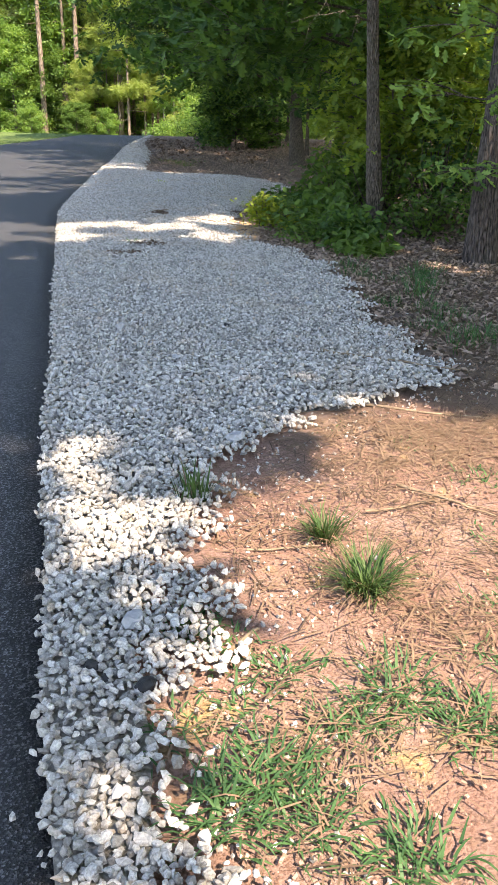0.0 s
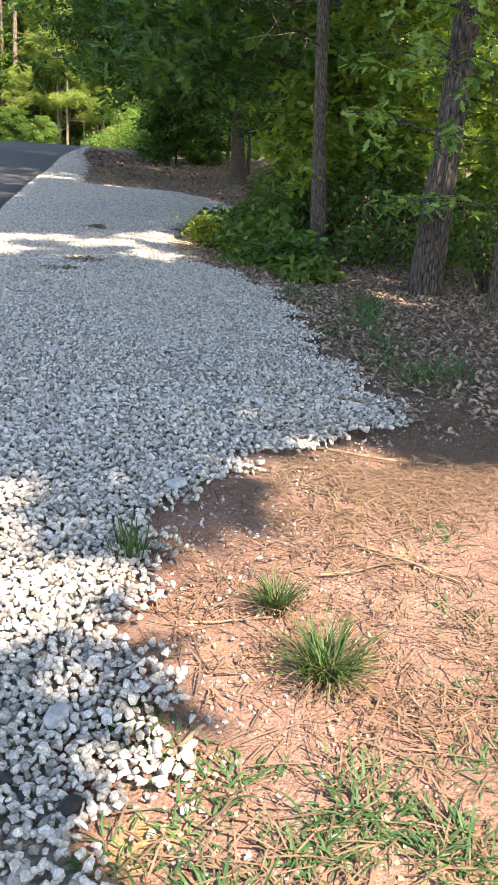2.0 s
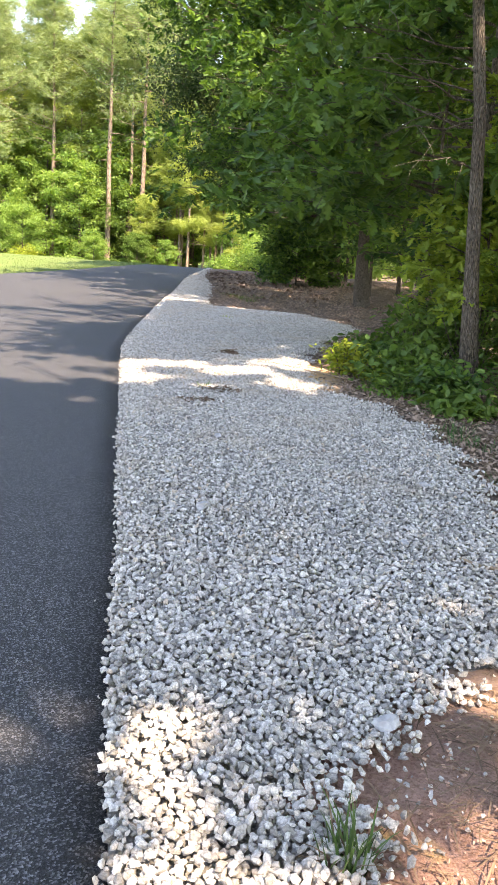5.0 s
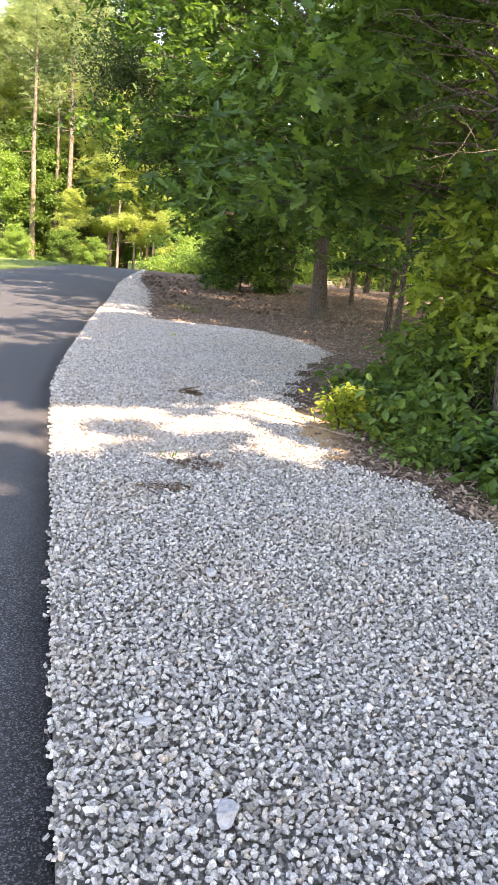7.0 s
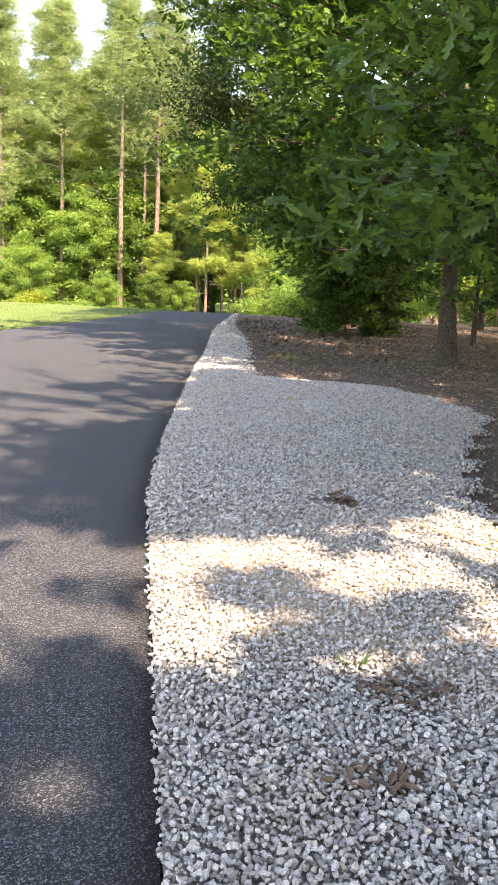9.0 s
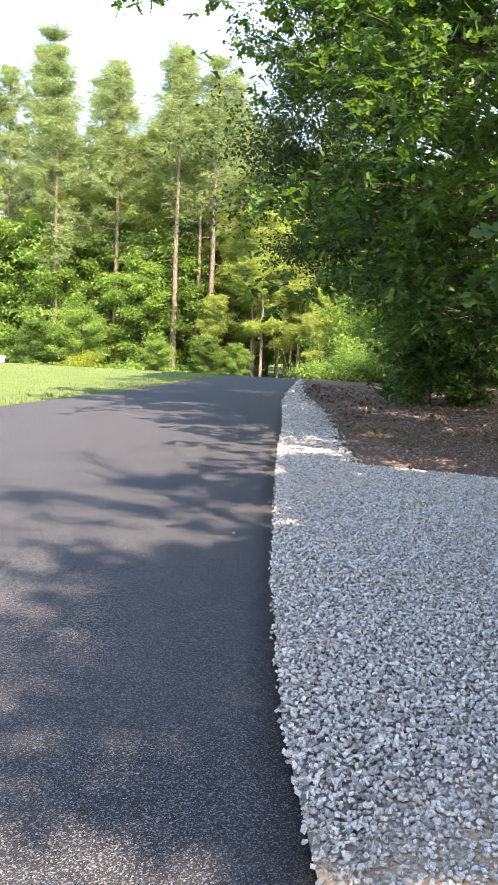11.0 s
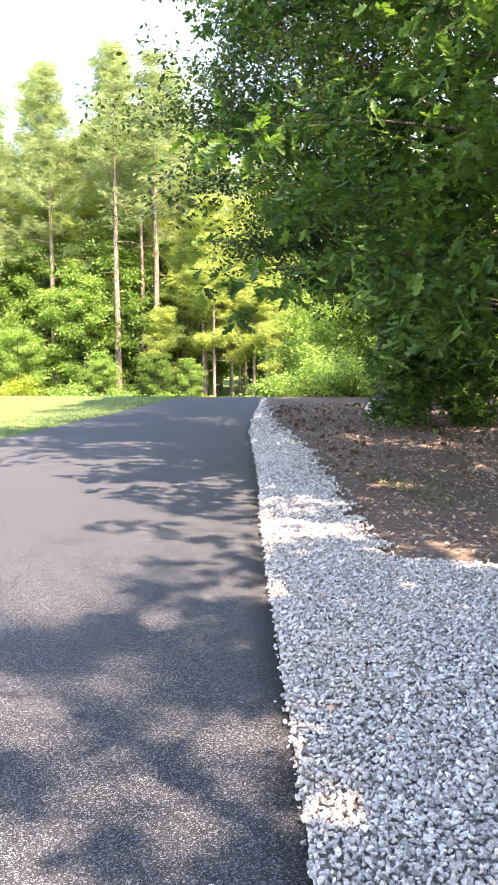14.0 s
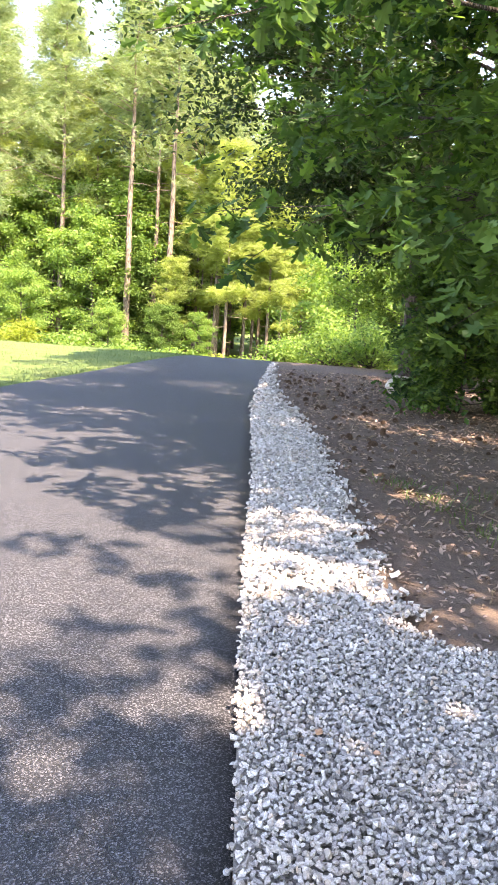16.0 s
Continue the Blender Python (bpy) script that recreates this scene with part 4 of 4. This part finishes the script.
def set_back(ob):
    x, y = EYE.x + FARTHER * (ob.location.x - EYE.x), EYE.y + FARTHER * (ob.location.y - EYE.y)
    ob.matrix_world = pose(x, y, float(land(x, y)) - 0.06) @ ob.matrix_basis.to_3x3().to_4x4() @ Matrix.Scale(FARTHER, 4)


for ob in [o for o in scene.objects if o.parent is None and "group" in o and o["group"] in (G_PINE, G_GOLD, G_UNDER, G_TALL) and o.location.y > 46]:
    set_back(ob)

# the far woods close the view all round
n = 60000
a = np.where(r.uniform(0, 1, n) < 0.85, r.uniform(0.1 * np.pi, 0.85 * np.pi, n), r.uniform(0, 2 * np.pi, n))
d = r.uniform(112, 130, n)
px, py = -5 + d * np.cos(a), 5 + d * np.sin(a)
pz = -2 + 18.0 * r.uniform(0, 1, n) ** 1.1 * (0.75 + 0.25 * np.sin(a * 23) * np.sin(a * 57))
rot = frames_from(r.uniform(0, 6.28, n), r.normal(0.3, 0.5, n), r.normal(0, 0.6, n))
far = new("far_woods", fast_mesh("far_woods", *strewn(OVAL_V, OVAL_F, np.stack([px, py, pz], -1), rot, r.uniform(0.7, 1.8, n)), M["hardwood"]))
tagged(far, "distant green woods closing the view all round", "woods", kind="stuff")

# ---------- undergrowth ----------
G_WEED = "leafy undergrowth at the foot of the trees"
for k, (x, y, h, rad) in enumerate([(1.0, 7.9, 0.35, 0.4), (1.4, 7.6, 0.3, 0.4), (1.1, 8.6, 0.55, 0.5), (1.9, 9.3, 0.7, 0.6), (0.85, 9.4, 0.55, 0.5), (1.4, 9.9, 0.8, 0.6), (2.3, 8.2, 0.6, 0.5), (2.6, 9.0, 1.1, 0.6), (0.9, 10.4, 0.6, 0.5), (2.9, 7.5, 0.7, 0.4), (3.2, 8.4, 1.3, 0.6), (1.6, 11.0, 0.8, 0.6), (3.4, 10.4, 1.5, 0.8), (2.4, 12.8, 1.0, 0.7), (1.5, 7.05, 0.16, 0.3), (3.3, 6.9, 0.8, 0.5), (3.8, 9.4, 1.6, 0.8), (2.0, 10.4, 1.2, 0.7)]):
    shrub("undergrowth", "low green leafy undergrowth on the leaf litter", (x, y), h * (0.75, 1.35, 1.0, 1.6)[k % 4], rad, (0.07, 0.1, 0.12)[k % 3], M["lit_oak"] if k % 3 == 1 else M["shrub"], 200 + k, stems=18, per=9, group=G_WEED)
shrub("sapling", "sunlit yellow-green sapling beside the gravel", (0.42, 8.75), 0.5, 0.26, 0.075, M["sapling"], 230, stems=9, per=11, spread=0.07)
shrub("sapling", "sunlit yellow-green sapling beside the gravel", (0.75, 8.55), 0.36, 0.28, 0.075, M["sapling"], 231, stems=9, per=9, spread=0.07)
for k, (x, y, h, rad) in enumerate([(-2.6, 38.0, 1.6, 1.3), (-0.8, 36.5, 1.8, 1.2), (-3.8, 41.0, 1.8, 1.5), (-5.4, 43.0, 1.2, 1.2), (-1.0, 33.5, 1.4, 0.9)]):
    shrub("shrub", "green shrub at the end of the drive", (x, y), h, rad, 0.11, M["hardwood"], 240 + k, stems=26, per=34, spread=0.2)
for k, (x, y, h) in enumerate([(-7.0, 42.5, 0.8), (-8.4, 43.0, 0.7), (-10.0, 43.5, 0.8), (-12.0, 44.0, 0.9), (-14.5, 44.0, 1.2), (-16.5, 44.0, 1.6), (-19.0, 44.0, 1.0), (-6.2, 41.5, 0.6), (-29, 46, 1.3)]):
    shrub("shrub", "low sunlit yellow-green shrub behind the lawn", (x, y), h, 1.3, 0.13, M["sapling"] if k % 4 == 1 else M["hardwood"], 260 + k, stems=22, per=26, spread=0.2, group="shrubs behind the lawn")
for ob in [o for o in scene.objects if "group" in o and o["group"] == "shrubs behind the lawn"]:
    set_back(ob)


# ---------- litter on the ground ----------
r = np.random.default_rng(5)


def off_drive(n, x0, x1, y0, y1, gap=0.05):
    x, y = r.uniform(x0, x1, n), r.uniform(y0, y1, n)
    keep = x > edge_x(GRAVEL_EDGE, y) + gap
    return x[keep], y[keep]


NEEDLE_V = np.array([(0, -0.012, 0), (0.5, -0.014, 0.03), (1, 0, 0), (0.5, 0.014, 0.03), (0, 0.012, 0)])
NEEDLE_F = np.array([(0, 1, 3), (0, 3, 4), (1, 2, 3)])
# dead leaves under the trees
x, y = off_drive(60000, -5, 5, 2.2, 34)
nx_, ny_ = off_drive(26000, 0.4, 4.2, 2.2, 9.5, 0.02)
x, y = np.concatenate([x, nx_]), np.concatenate([y, ny_])
keep = (y + 0.6 * np.sin(x * 3.0) + 0.35 * np.sin(x * 11 + y * 5) > 2.5) & (r.uniform(0, 1, len(x)) < np.clip(1.2 - 0.02 * y, 0.3, 1))
x, y = x[keep], y[keep]
pos = np.stack([x, y, land(x, y) + r.uniform(0.012, 0.028, len(x))], -1)
litter = new("leaf_litter", fast_mesh("leaf_litter", *strewn(OVAL_V * [1, 0.95, 2.4], OVAL_F, pos, turns(len(x), r, 0.4), r.uniform(0.026, 0.056, len(x)) * (1 + 0.012 * y)), M["dead_leaf"]))
tagged(litter, "dry brown leaf litter under the trees", "leaf litter", kind="stuff")
# pine straw, in drifts
cx, cy = off_drive(420, -4.5, 4.5, -1.5, 30)
sx, sy = off_drive(90, 0.5, 2.6, -0.4, 2.9)
lx, ly = off_drive(330, 0.6, 3.8, 1.7, 7.5)
sx, sy = np.concatenate([sx, lx]), np.concatenate([sy, ly])
cx, cy = np.concatenate([cx, sx]), np.concatenate([cy, sy])
n = len(cx) * 75
k = np.repeat(np.arange(len(cx)), 75)
way = r.uniform(0, 6.283, len(cx))[k]
along, across = r.normal(0, 0.2, n), r.normal(0, 0.055, n)
x, y = cx[k] + along * np.cos(way) - across * np.sin(way), cy[k] + along * np.sin(way) + across * np.cos(way)
keep = x > edge_x(GRAVEL_EDGE, y) - 0.08
x, y = x[keep], y[keep]
pos = np.stack([x, y, land(x, y) + r.uniform(0.014, 0.026, len(x))], -1)
straw = new("pine_straw", fast_mesh("pine_straw", *strewn(NEEDLE_V * [1, 1.5, 1], NEEDLE_F, pos, turns(len(x), r, 0.06), r.uniform(0.05, 0.14, len(x))), M["straw"]))
tagged(straw, "thin drifts of brown pine straw on clay and litter", "pine straw", kind="stuff")
# grit and crumbs of clay
x, y = off_drive(9000, 0.3, 3.2, -1.6, 3.2, 0.0)
size = r.uniform(0.002, 0.008, len(x))
crumbs = new("clay_crumbs", fast_mesh("clay_crumbs", *stones(np.stack([x, y, land(x, y) + 0.01 + size * 0.3], -1), size, r), simple("clay_crumb", (0.15, 0.085, 0.06), (0.44, 0.28, 0.21), 30.0, 0.95, 0.3, per_island=0.5)))
tagged(crumbs, "orange clay crumbs and grit on bare soil", "clay", kind="stuff")


# ---------- tufts and weeds ----------
def blades(n, length, flat, r, width=0.006, base_r=0.03):
    """Arching blades that fan from one foot."""
    t = np.linspace(0, 1, 5)
    vs, fs = [], []
    for k in range(n):
        az, tip = r.uniform(0, 6.283), abs(r.normal(flat, 0.3))
        ln = length * r.uniform(0.5, 1.1)
        out, up = np.array([math.cos(az), math.sin(az), 0]), np.array([0, 0, 1.0])
        foot = out * r.uniform(0, base_r) + np.array([r.normal(0, base_r * 0.5), r.normal(0, base_r * 0.5), 0])
        ang = 0.15 + tip * (0.35 + t)
        p = foot + np.concatenate([[np.zeros(3)], np.cumsum((np.sin(ang)[:, None] * out + np.cos(ang)[:, None] * up) * ln / 4, axis=0)[:-1]])
        p[:, 2] = np.maximum(p[:, 2], 0.006)
        side = np.array([-math.sin(az), math.cos(az), 0]) * width * r.uniform(0.6, 1.2)
        w = (1 - t ** 2)[:, None] * side
        vs.append(np.concatenate([p - w, p + w]))
        fs.append(np.array([f for i in range(4) for f in ((i, i + 1, i + 6), (i, i + 6, i + 5))]) + 10 * k)
    return np.concatenate(vs), np.concatenate(fs)


def tuft(name, label, at, n, length, flat, seed, material, base_r=0.03, group="", dry=0, width=0.005):
    r = np.random.default_rng(seed)
    ob = thing(name, label, "grass", group, (at[0], at[1], float(land(*at))))
    tagged(part("green_tuft", fast_mesh("green_tuft", *blades(n, length, flat, r, width, base_r), material), ob), kind="stuff")
    if dry:
        tagged(part("dry_tuft", fast_mesh("dry_tuft", *blades(dry, length * 1.05, flat + 0.7, r, width * 0.8, base_r), M["straw"]), ob, "dry straw-coloured outer blades"), kind="stuff")
    return ob


tuft("grass_clump", "dark green spiky grass clump on orange clay", (1.01, 0.50), 260, 0.21, 0.95, 301, M["blade"], 0.04, dry=90, width=0.003)
tuft("grass_clump", "smaller dark green grass clump on orange clay", (0.89, 0.84), 160, 0.155, 0.85, 302, M["blade"], 0.032, dry=50, width=0.003)
tuft("grass_clump", "sparse grey-green grass clump at the gravel's edge", (0.40, 1.07), 45, 0.19, 0.35, 303, M["blade"], 0.04, dry=20)
G_LOW = "low green weeds on the clay"
for k, (x, y, n, ln) in enumerate([(1.06, 0.02, 60, 0.15), (1.22, -0.10, 60, 0.16), (0.95, -0.12, 50, 0.13), (0.72, -0.30, 70, 0.16), (0.62, -0.42, 60, 0.16), (0.82, -0.42, 50, 0.14), (1.02, -0.52, 60, 0.15), (0.75, 0.08, 36, 0.11), (0.62, 0.16, 22, 0.08), (0.46, 0.27, 45, 0.11),
                                    (0.53, 0.22, 30, 0.1), (0.30, 0.24, 20, 0.08), (0.66, -0.08, 30, 0.1), (0.84, -0.2, 26, 0.1), (1.34, 0.15, 34, 0.12), (1.42, 0.45, 24, 0.09), (1.5, 0.85, 20, 0.1), (1.55, 1.4, 24, 0.14), (0.95, 1.9, 14, 0.07), (1.3, 1.75, 12, 0.07), (1.4, -0.4, 50, 0.14), (0.5, -0.15, 26, 0.1)]):
    tuft("weed", "low green crabgrass on orange clay", (x, y), n * 2, ln * 0.62, 1.45, 310 + k, M["crabgrass"], 0.085, G_LOW, 10, 0.0038)
G_SIDE = "thin grass beside the gravel"
for k in range(26):
    y = r.uniform(3.4, 6.2)
    x = float(edge_x(GRAVEL_EDGE, y)) + r.uniform(0.12, 0.85)
    tuft("grass_tuft", "thin green grass on brown litter", (x, y), 60, r.uniform(0.09, 0.17), 0.8, 340 + k, M["crabgrass"], 0.13, G_SIDE, 14, 0.0035)
for k, (x, y) in enumerate([(-2.15, 20.6), (-2.35, 20.9), (-1.95, 20.2), (-1.8, 19.6), (-2.2, 20.2), (-1.6, 20.8), (-2.5, 21.1), (-1.75, 19.3)]):
    tuft("grass_tuft", "pale dry grass on brown litter", (x, y), 40, 0.12, 0.9, 370 + k, M["lawn"], 0.2, "dry grass in the litter", 30, 0.006)
tuft("weed", "small green seedling growing through the gravel", (-1.68, 14.5), 22, 0.12, 0.6, 380, M["sapling"], 0.05, width=0.012)
tuft("weed", "small green seedling growing through the gravel", (-0.95, 7.25), 14, 0.1, 0.6, 381, M["shrub"], 0.05, width=0.01)

# lawn blades along the far side of the drive
n = 14000
y = r.uniform(8, 40, n)
x = edge_x(LAWN_EDGE, y) + 0.06 - 9.0 * r.uniform(0, 1, n) ** 1.8
pos = np.stack([x, y, land(x, y) + 0.0], -1)
rot = frames_from(r.uniform(0, 6.283, n), r.normal(-1.1, 0.3, n), r.normal(0, 0.2, n))
lawn = new("lawn_grass", fast_mesh("lawn_grass", *strewn(NEEDLE_V * [1, 7, 1], NEEDLE_F, pos, rot, r.uniform(0.035, 0.065, n)), M["lawn"]))
tagged(lawn, "short sunlit yellow-green lawn beside the drive", "lawn", kind="stuff")


# ---------- single stones, sticks and cones ----------
def rock_mesh(name, size, seed, material, detail=2):
    rr = np.random.default_rng(seed)
    bm = bmesh.new()
    bmesh.ops.create_icosphere(bm, subdivisions=detail, radius=1.0)
    planes = [(Vector(rr.normal(0, 1, 3)).normalized(), rr.uniform(0.55, 0.85)) for _ in range(9)]
    for vert in bm.verts:
        for nrm, d in planes:
            over = vert.co.dot(nrm) - d
            if over > 0:
                vert.co -= nrm * over
        vert.co += Vector(rr.normal(0, 0.025, 3))
        vert.co = Vector((vert.co.x * size[0], vert.co.y * size[1], vert.co.z * size[2]))
    me = bpy.data.meshes.new(name)
    bm.to_mesh(me)
    bm.free()
    me.materials.append(material)
    return me


def rock(name, label, at, size, seed, material, yaw=0, sink=0.3, lift=0.0, group=""):
    ob = new(name, rock_mesh(name, size, seed, material))
    ob.matrix_world = pose(at[0], at[1], float(land(*at)) + size[2] * (1 - sink) + lift, 0, 0, yaw)
    return tagged(ob, label, "stone", group)


rock("boulder", "pale rounded boulder at the foot of a pine", (-2.05, 29.3), (0.34, 0.3, 0.30), 401, M["pale_rock"], 20)
grey = simple("grey_granite", (0.24, 0.245, 0.26), (0.44, 0.44, 0.45), 45.0, 0.85, 0.5)
for k, (x, y, s, yaw) in enumerate([(0.53, 1.66, 0.065, 30), (0.32, 0.23, 0.055, 70), (-0.35, 3.55, 0.07, 100), (-0.62, 3.95, 0.045, 10), (0.10, 2.9, 0.045, 50), (-0.5, 5.2, 0.05, 80), (-2.55, 14.55, 0.06, 10), (-2.0, 12.5, 0.045, 120), (-1.4, 11.0, 0.045, 60), (-0.9, 8.5, 0.05, 25), (0.7, 3.3, 0.045, 90), (0.9, 4.4, 0.05, 15)]):
    rock("stone", "larger flat grey stone lying on the gravel", (x, y), (s * 0.85, s * 0.55, s * 0.38), 410 + k, grey, yaw, 0.4, 0.04, "larger stones on the gravel")
for k, (x, y, s) in enumerate([(-2.85, 14.15, 0.026), (-2.65, 14.9, 0.024), (-2.95, 15.85, 0.03), (-3.0, 15.65, 0.022), (-2.72, 15.75, 0.022), (-2.42, 14.35, 0.022), (-2.6, 13.9, 0.02), (-1.75, 14.0, 0.022), (-2.2, 15.0, 0.02), (-0.6, 8.6, 0.025)]):
    rock("brick_chip", "small orange chip among the grey gravel", (x, y), (s * 0.75, s * 0.6, s * 0.45), 430 + k, M["orange_rock"], 40 * k, 0.3, 0.035, "orange chips on the gravel")
for k, (x, y, s) in enumerate([(0.24, 0.03, 0.05), (0.40, -0.05, 0.06), (0.29, -0.02, 0.03), (0.1, 3.6, 0.045), (0.33, 3.72, 0.05), (0.2, 3.64, 0.03)]):
    rock("tar_lump", "black crumb of asphalt on the gravel", (x, y), (s * 0.6, s * 0.45, s * 0.35), 450 + k, M["tar"], 55 * k, 0.4, 0.03, "asphalt crumbs on the gravel")
for k, (x, y, s) in enumerate([(-0.02, -0.05, 0.028), (0.03, -0.22, 0.026), (-0.05, 0.02, 0.018), (-3.2, 12.9, 0.014), (-3.18, 15.0, 0.016)]):
    rock("stone", "pale stray stone lying on the asphalt", (x, y), (s, s * 0.8, s * 0.6), 470 + k, grey, 70 * k, 0.3, 0.003, "strays on the asphalt")


def stick(name, label, a, b, radius, seed, lift=0.015):
    rr = np.random.default_rng(seed)
    a, b = np.array([*a, float(land(*a)) + lift]), np.array([*b, float(land(*b)) + lift])
    t = np.linspace(0, 1, 9)[:, None]
    p = a + (b - a) * t + np.cumsum(rr.normal(0, 0.05 * np.linalg.norm(b - a) / 4, (9, 3)) * [1, 1, 0.1], axis=0) * (t > 0)
    pieces = [tube(p, np.linspace(radius, radius * 0.45, 9), 6)]
    if np.linalg.norm(b - a) > 0.25:
        pieces.append(tube(bent(p[5], (b - a) + rr.normal(0, 0.15, 3) * [1, 1, 0], 0.3 * np.linalg.norm(b - a), 0, 4, rr), np.linspace(radius * 0.5, radius * 0.2, 4), 4))
    ob = new(name, fast_mesh(name, *joined(pieces), M["wood"], True))
    return tagged(ob, label, "stick")


stick("stick", "short pale broken stick on orange clay", (0.60, 0.14), (0.68, 0.27), 0.011, 501)
stick("stick", "long thin grey stick on orange clay", (0.62, 0.72), (0.88, 0.78), 0.005, 502)
stick("stick", "thin twig beside the clump", (1.05, 1.05), (1.4, 1.2), 0.006, 503)
stick("stick", "dead pine twig on the clay", (1.2, 1.3), (1.55, 1.05), 0.008, 504)
stick("stick", "dark dead branch at the gravel's edge", (1.05, 2.3), (1.75, 2.15), 0.009, 505)
for k in range(26):
    y = float(r.uniform(2.6, 27))
    x = float(edge_x(GRAVEL_EDGE, y)) + float(r.uniform(0.2, 2.2))
    a = float(r.uniform(0, 3.14))
    ln = float(r.uniform(0.2, 0.7))
    stick("stick", "fallen twig on brown leaf litter", (x, y), (x + ln * math.cos(a), y + ln * math.sin(a)), 0.006, 510 + k, 0.02)["group"] = "twigs in the litter"

stick("root", "dark root running through the sandy gravel", (-0.6, 9.4), (0.4, 8.3), 0.012, 540, 0.045)
stick("stick", "dark dead branch lying over the gravel's edge", (0.95, 3.15), (1.75, 2.8), 0.011, 541, 0.05)
stick("stick", "short dark twig standing in the gravel", (-1.1, 9.9), (-0.95, 10.15), 0.012, 542, 0.05)
for k, (cx, cy, cr) in enumerate([(-0.72, 7.05, 0.16), (-0.85, 6.45, 0.14), (1.35, 2.55, 0.14), (1.15, 1.75, 0.16), (-1.0, 9.75, 0.1)]):
    hx, hy = r.normal(cx, cr * 0.6, 110), r.normal(cy, cr * 0.45, 110)
    hp = np.stack([hx, hy, land(hx, hy) + r.uniform(0.03, 0.065, 110) - (0.025 if cx > 1 else 0)], -1)
    heap_ob = new("debris_heap", fast_mesh("debris_heap", *strewn(OVAL_V * [1, 0.8, 2], OVAL_F, hp, turns(110, r, 0.3), r.uniform(0.03, 0.07, 110) * (0.5 if cx > 1 else 1)), M["cone"]))
    tagged(heap_ob, "small dark heap of dead leaves and bark", "debris", kind="stuff")

# pine cones, all on one mesh
rr = np.random.default_rng(9)
n = 110
t = np.arange(n) / n
ang = np.arange(n) * 2.4
rad = 0.032 * np.sin(np.pi * (0.12 + 0.83 * t)) ** 0.8
pos = np.stack([rad * np.cos(ang), rad * np.sin(ang), t * 0.085], -1)
SCALE_V = np.array([(-0.3, -0.5, 0), (-0.3, 0.5, 0), (1.0, 0.35, 0.35), (1.0, -0.35, 0.35), (0.5, 0, 0.55)])
SCALE_F = np.array([(0, 3, 4), (3, 2, 4), (2, 1, 4), (1, 0, 4)])
cone_v, cone_f = strewn(SCALE_V, SCALE_F, pos, frames_from(ang, 0.2 - 0.9 * t, 0 * t), np.full(n, 0.02))
cone_v = cone_v @ np.array([(0, 0, 1.0), (0, 1, 0), (-1, 0, 0)]) + [0, 0, 0.03]
cone_mesh = fast_mesh("pine_cone", cone_v, cone_f, M["cone"])
for k in range(170):
    y = float(rr.uniform(20.5, 33))
    x = float(edge_x(GRAVEL_EDGE, y)) + 0.25 + float(rr.uniform(0, 1) ** 1.5 * 3.0)
    ob = new("pine_cone", cone_mesh)
    ob.matrix_world = pose(x, y, float(land(x, y)), float(rr.uniform(-20, 20)), float(rr.uniform(-20, 20)), float(rr.uniform(0, 360))) @ Matrix.Scale(float(rr.uniform(0.5, 0.85)), 4)
    tagged(ob, "dark open pine cone lying on brown litter", "pine cone", "fallen pine cones")


# ---------- the parked car beyond the lawn ----------
def box(name, size, at, material, parent, bevel=0.05, label=""):
    bm = bmesh.new()
    bmesh.ops.create_cube(bm, size=1.0)
    bmesh.ops.scale(bm, vec=size, verts=bm.verts)
    bmesh.ops.bevel(bm, geom=bm.edges[:], offset=bevel, segments=2, affect="EDGES")
    bmesh.ops.translate(bm, vec=at, verts=bm.verts)
    me = bpy.data.meshes.new(name)
    bm.to_mesh(me)
    bm.free()
    me.materials.append(material)
    return part(name, me, parent, label)


car = thing("car", "white car parked in shade beyond the lawn", "car", at=(-29.6, 60.5, float(land(-29.6, 60.5))), yaw=12)
box("body", (4.5, 1.75, 0.62), (0, 0, 0.62), M["white_paint"], car, 0.14)
cab = box("cabin", (2.6, 1.55, 0.58), (-0.3, 0, 1.16), M["white_paint"], car, 0.2)
for x, w in ((-0.95, 0.9), (0.1, 0.9)):
    for s in (-1, 1):
        box("side_window", (w, 0.03, 0.34), (x - 0.02, s * 0.775, 1.16), M["dark_glass"], car, 0.012)
box("windscreen", (0.03, 1.2, 0.36), (1.0, 0, 1.14), M["dark_glass"], car, 0.012)
box("rear_window", (0.03, 1.2, 0.36), (-1.6, 0, 1.14), M["dark_glass"], car, 0.012)
for s in (-1, 1):
    box("rear_lamp", (0.05, 0.28, 0.16), (-2.24, s * 0.66, 0.75), M["lamp_red"], car, 0.015)
for x in (-1.4, 1.4):
    for s in (-0.8, 0.8):
        ring = np.linspace(0, 2 * np.pi, 25)
        loop = np.stack([0.25 * np.cos(ring), 0 * ring, 0.25 * np.sin(ring)], -1) + [x, s, 0.33]
        wheel = part("tyre", fast_mesh("tyre", *tube(loop, np.full(25, 0.085), 8), M["tyre"], True), car)
        bm = bmesh.new()
        bmesh.ops.create_cone(bm, cap_ends=True, segments=20, radius1=0.2, radius2=0.17, depth=0.1, matrix=Matrix.Translation((x, s, 0.33)) @ Matrix.Rotation(math.pi / 2, 4, "X"))
        rim = bpy.data.meshes.new("rim")
        bm.to_mesh(rim)
        bm.free()
        rim.materials.append(M["pale_rock"])
        part("rim", rim, wheel, "grey wheel rim")
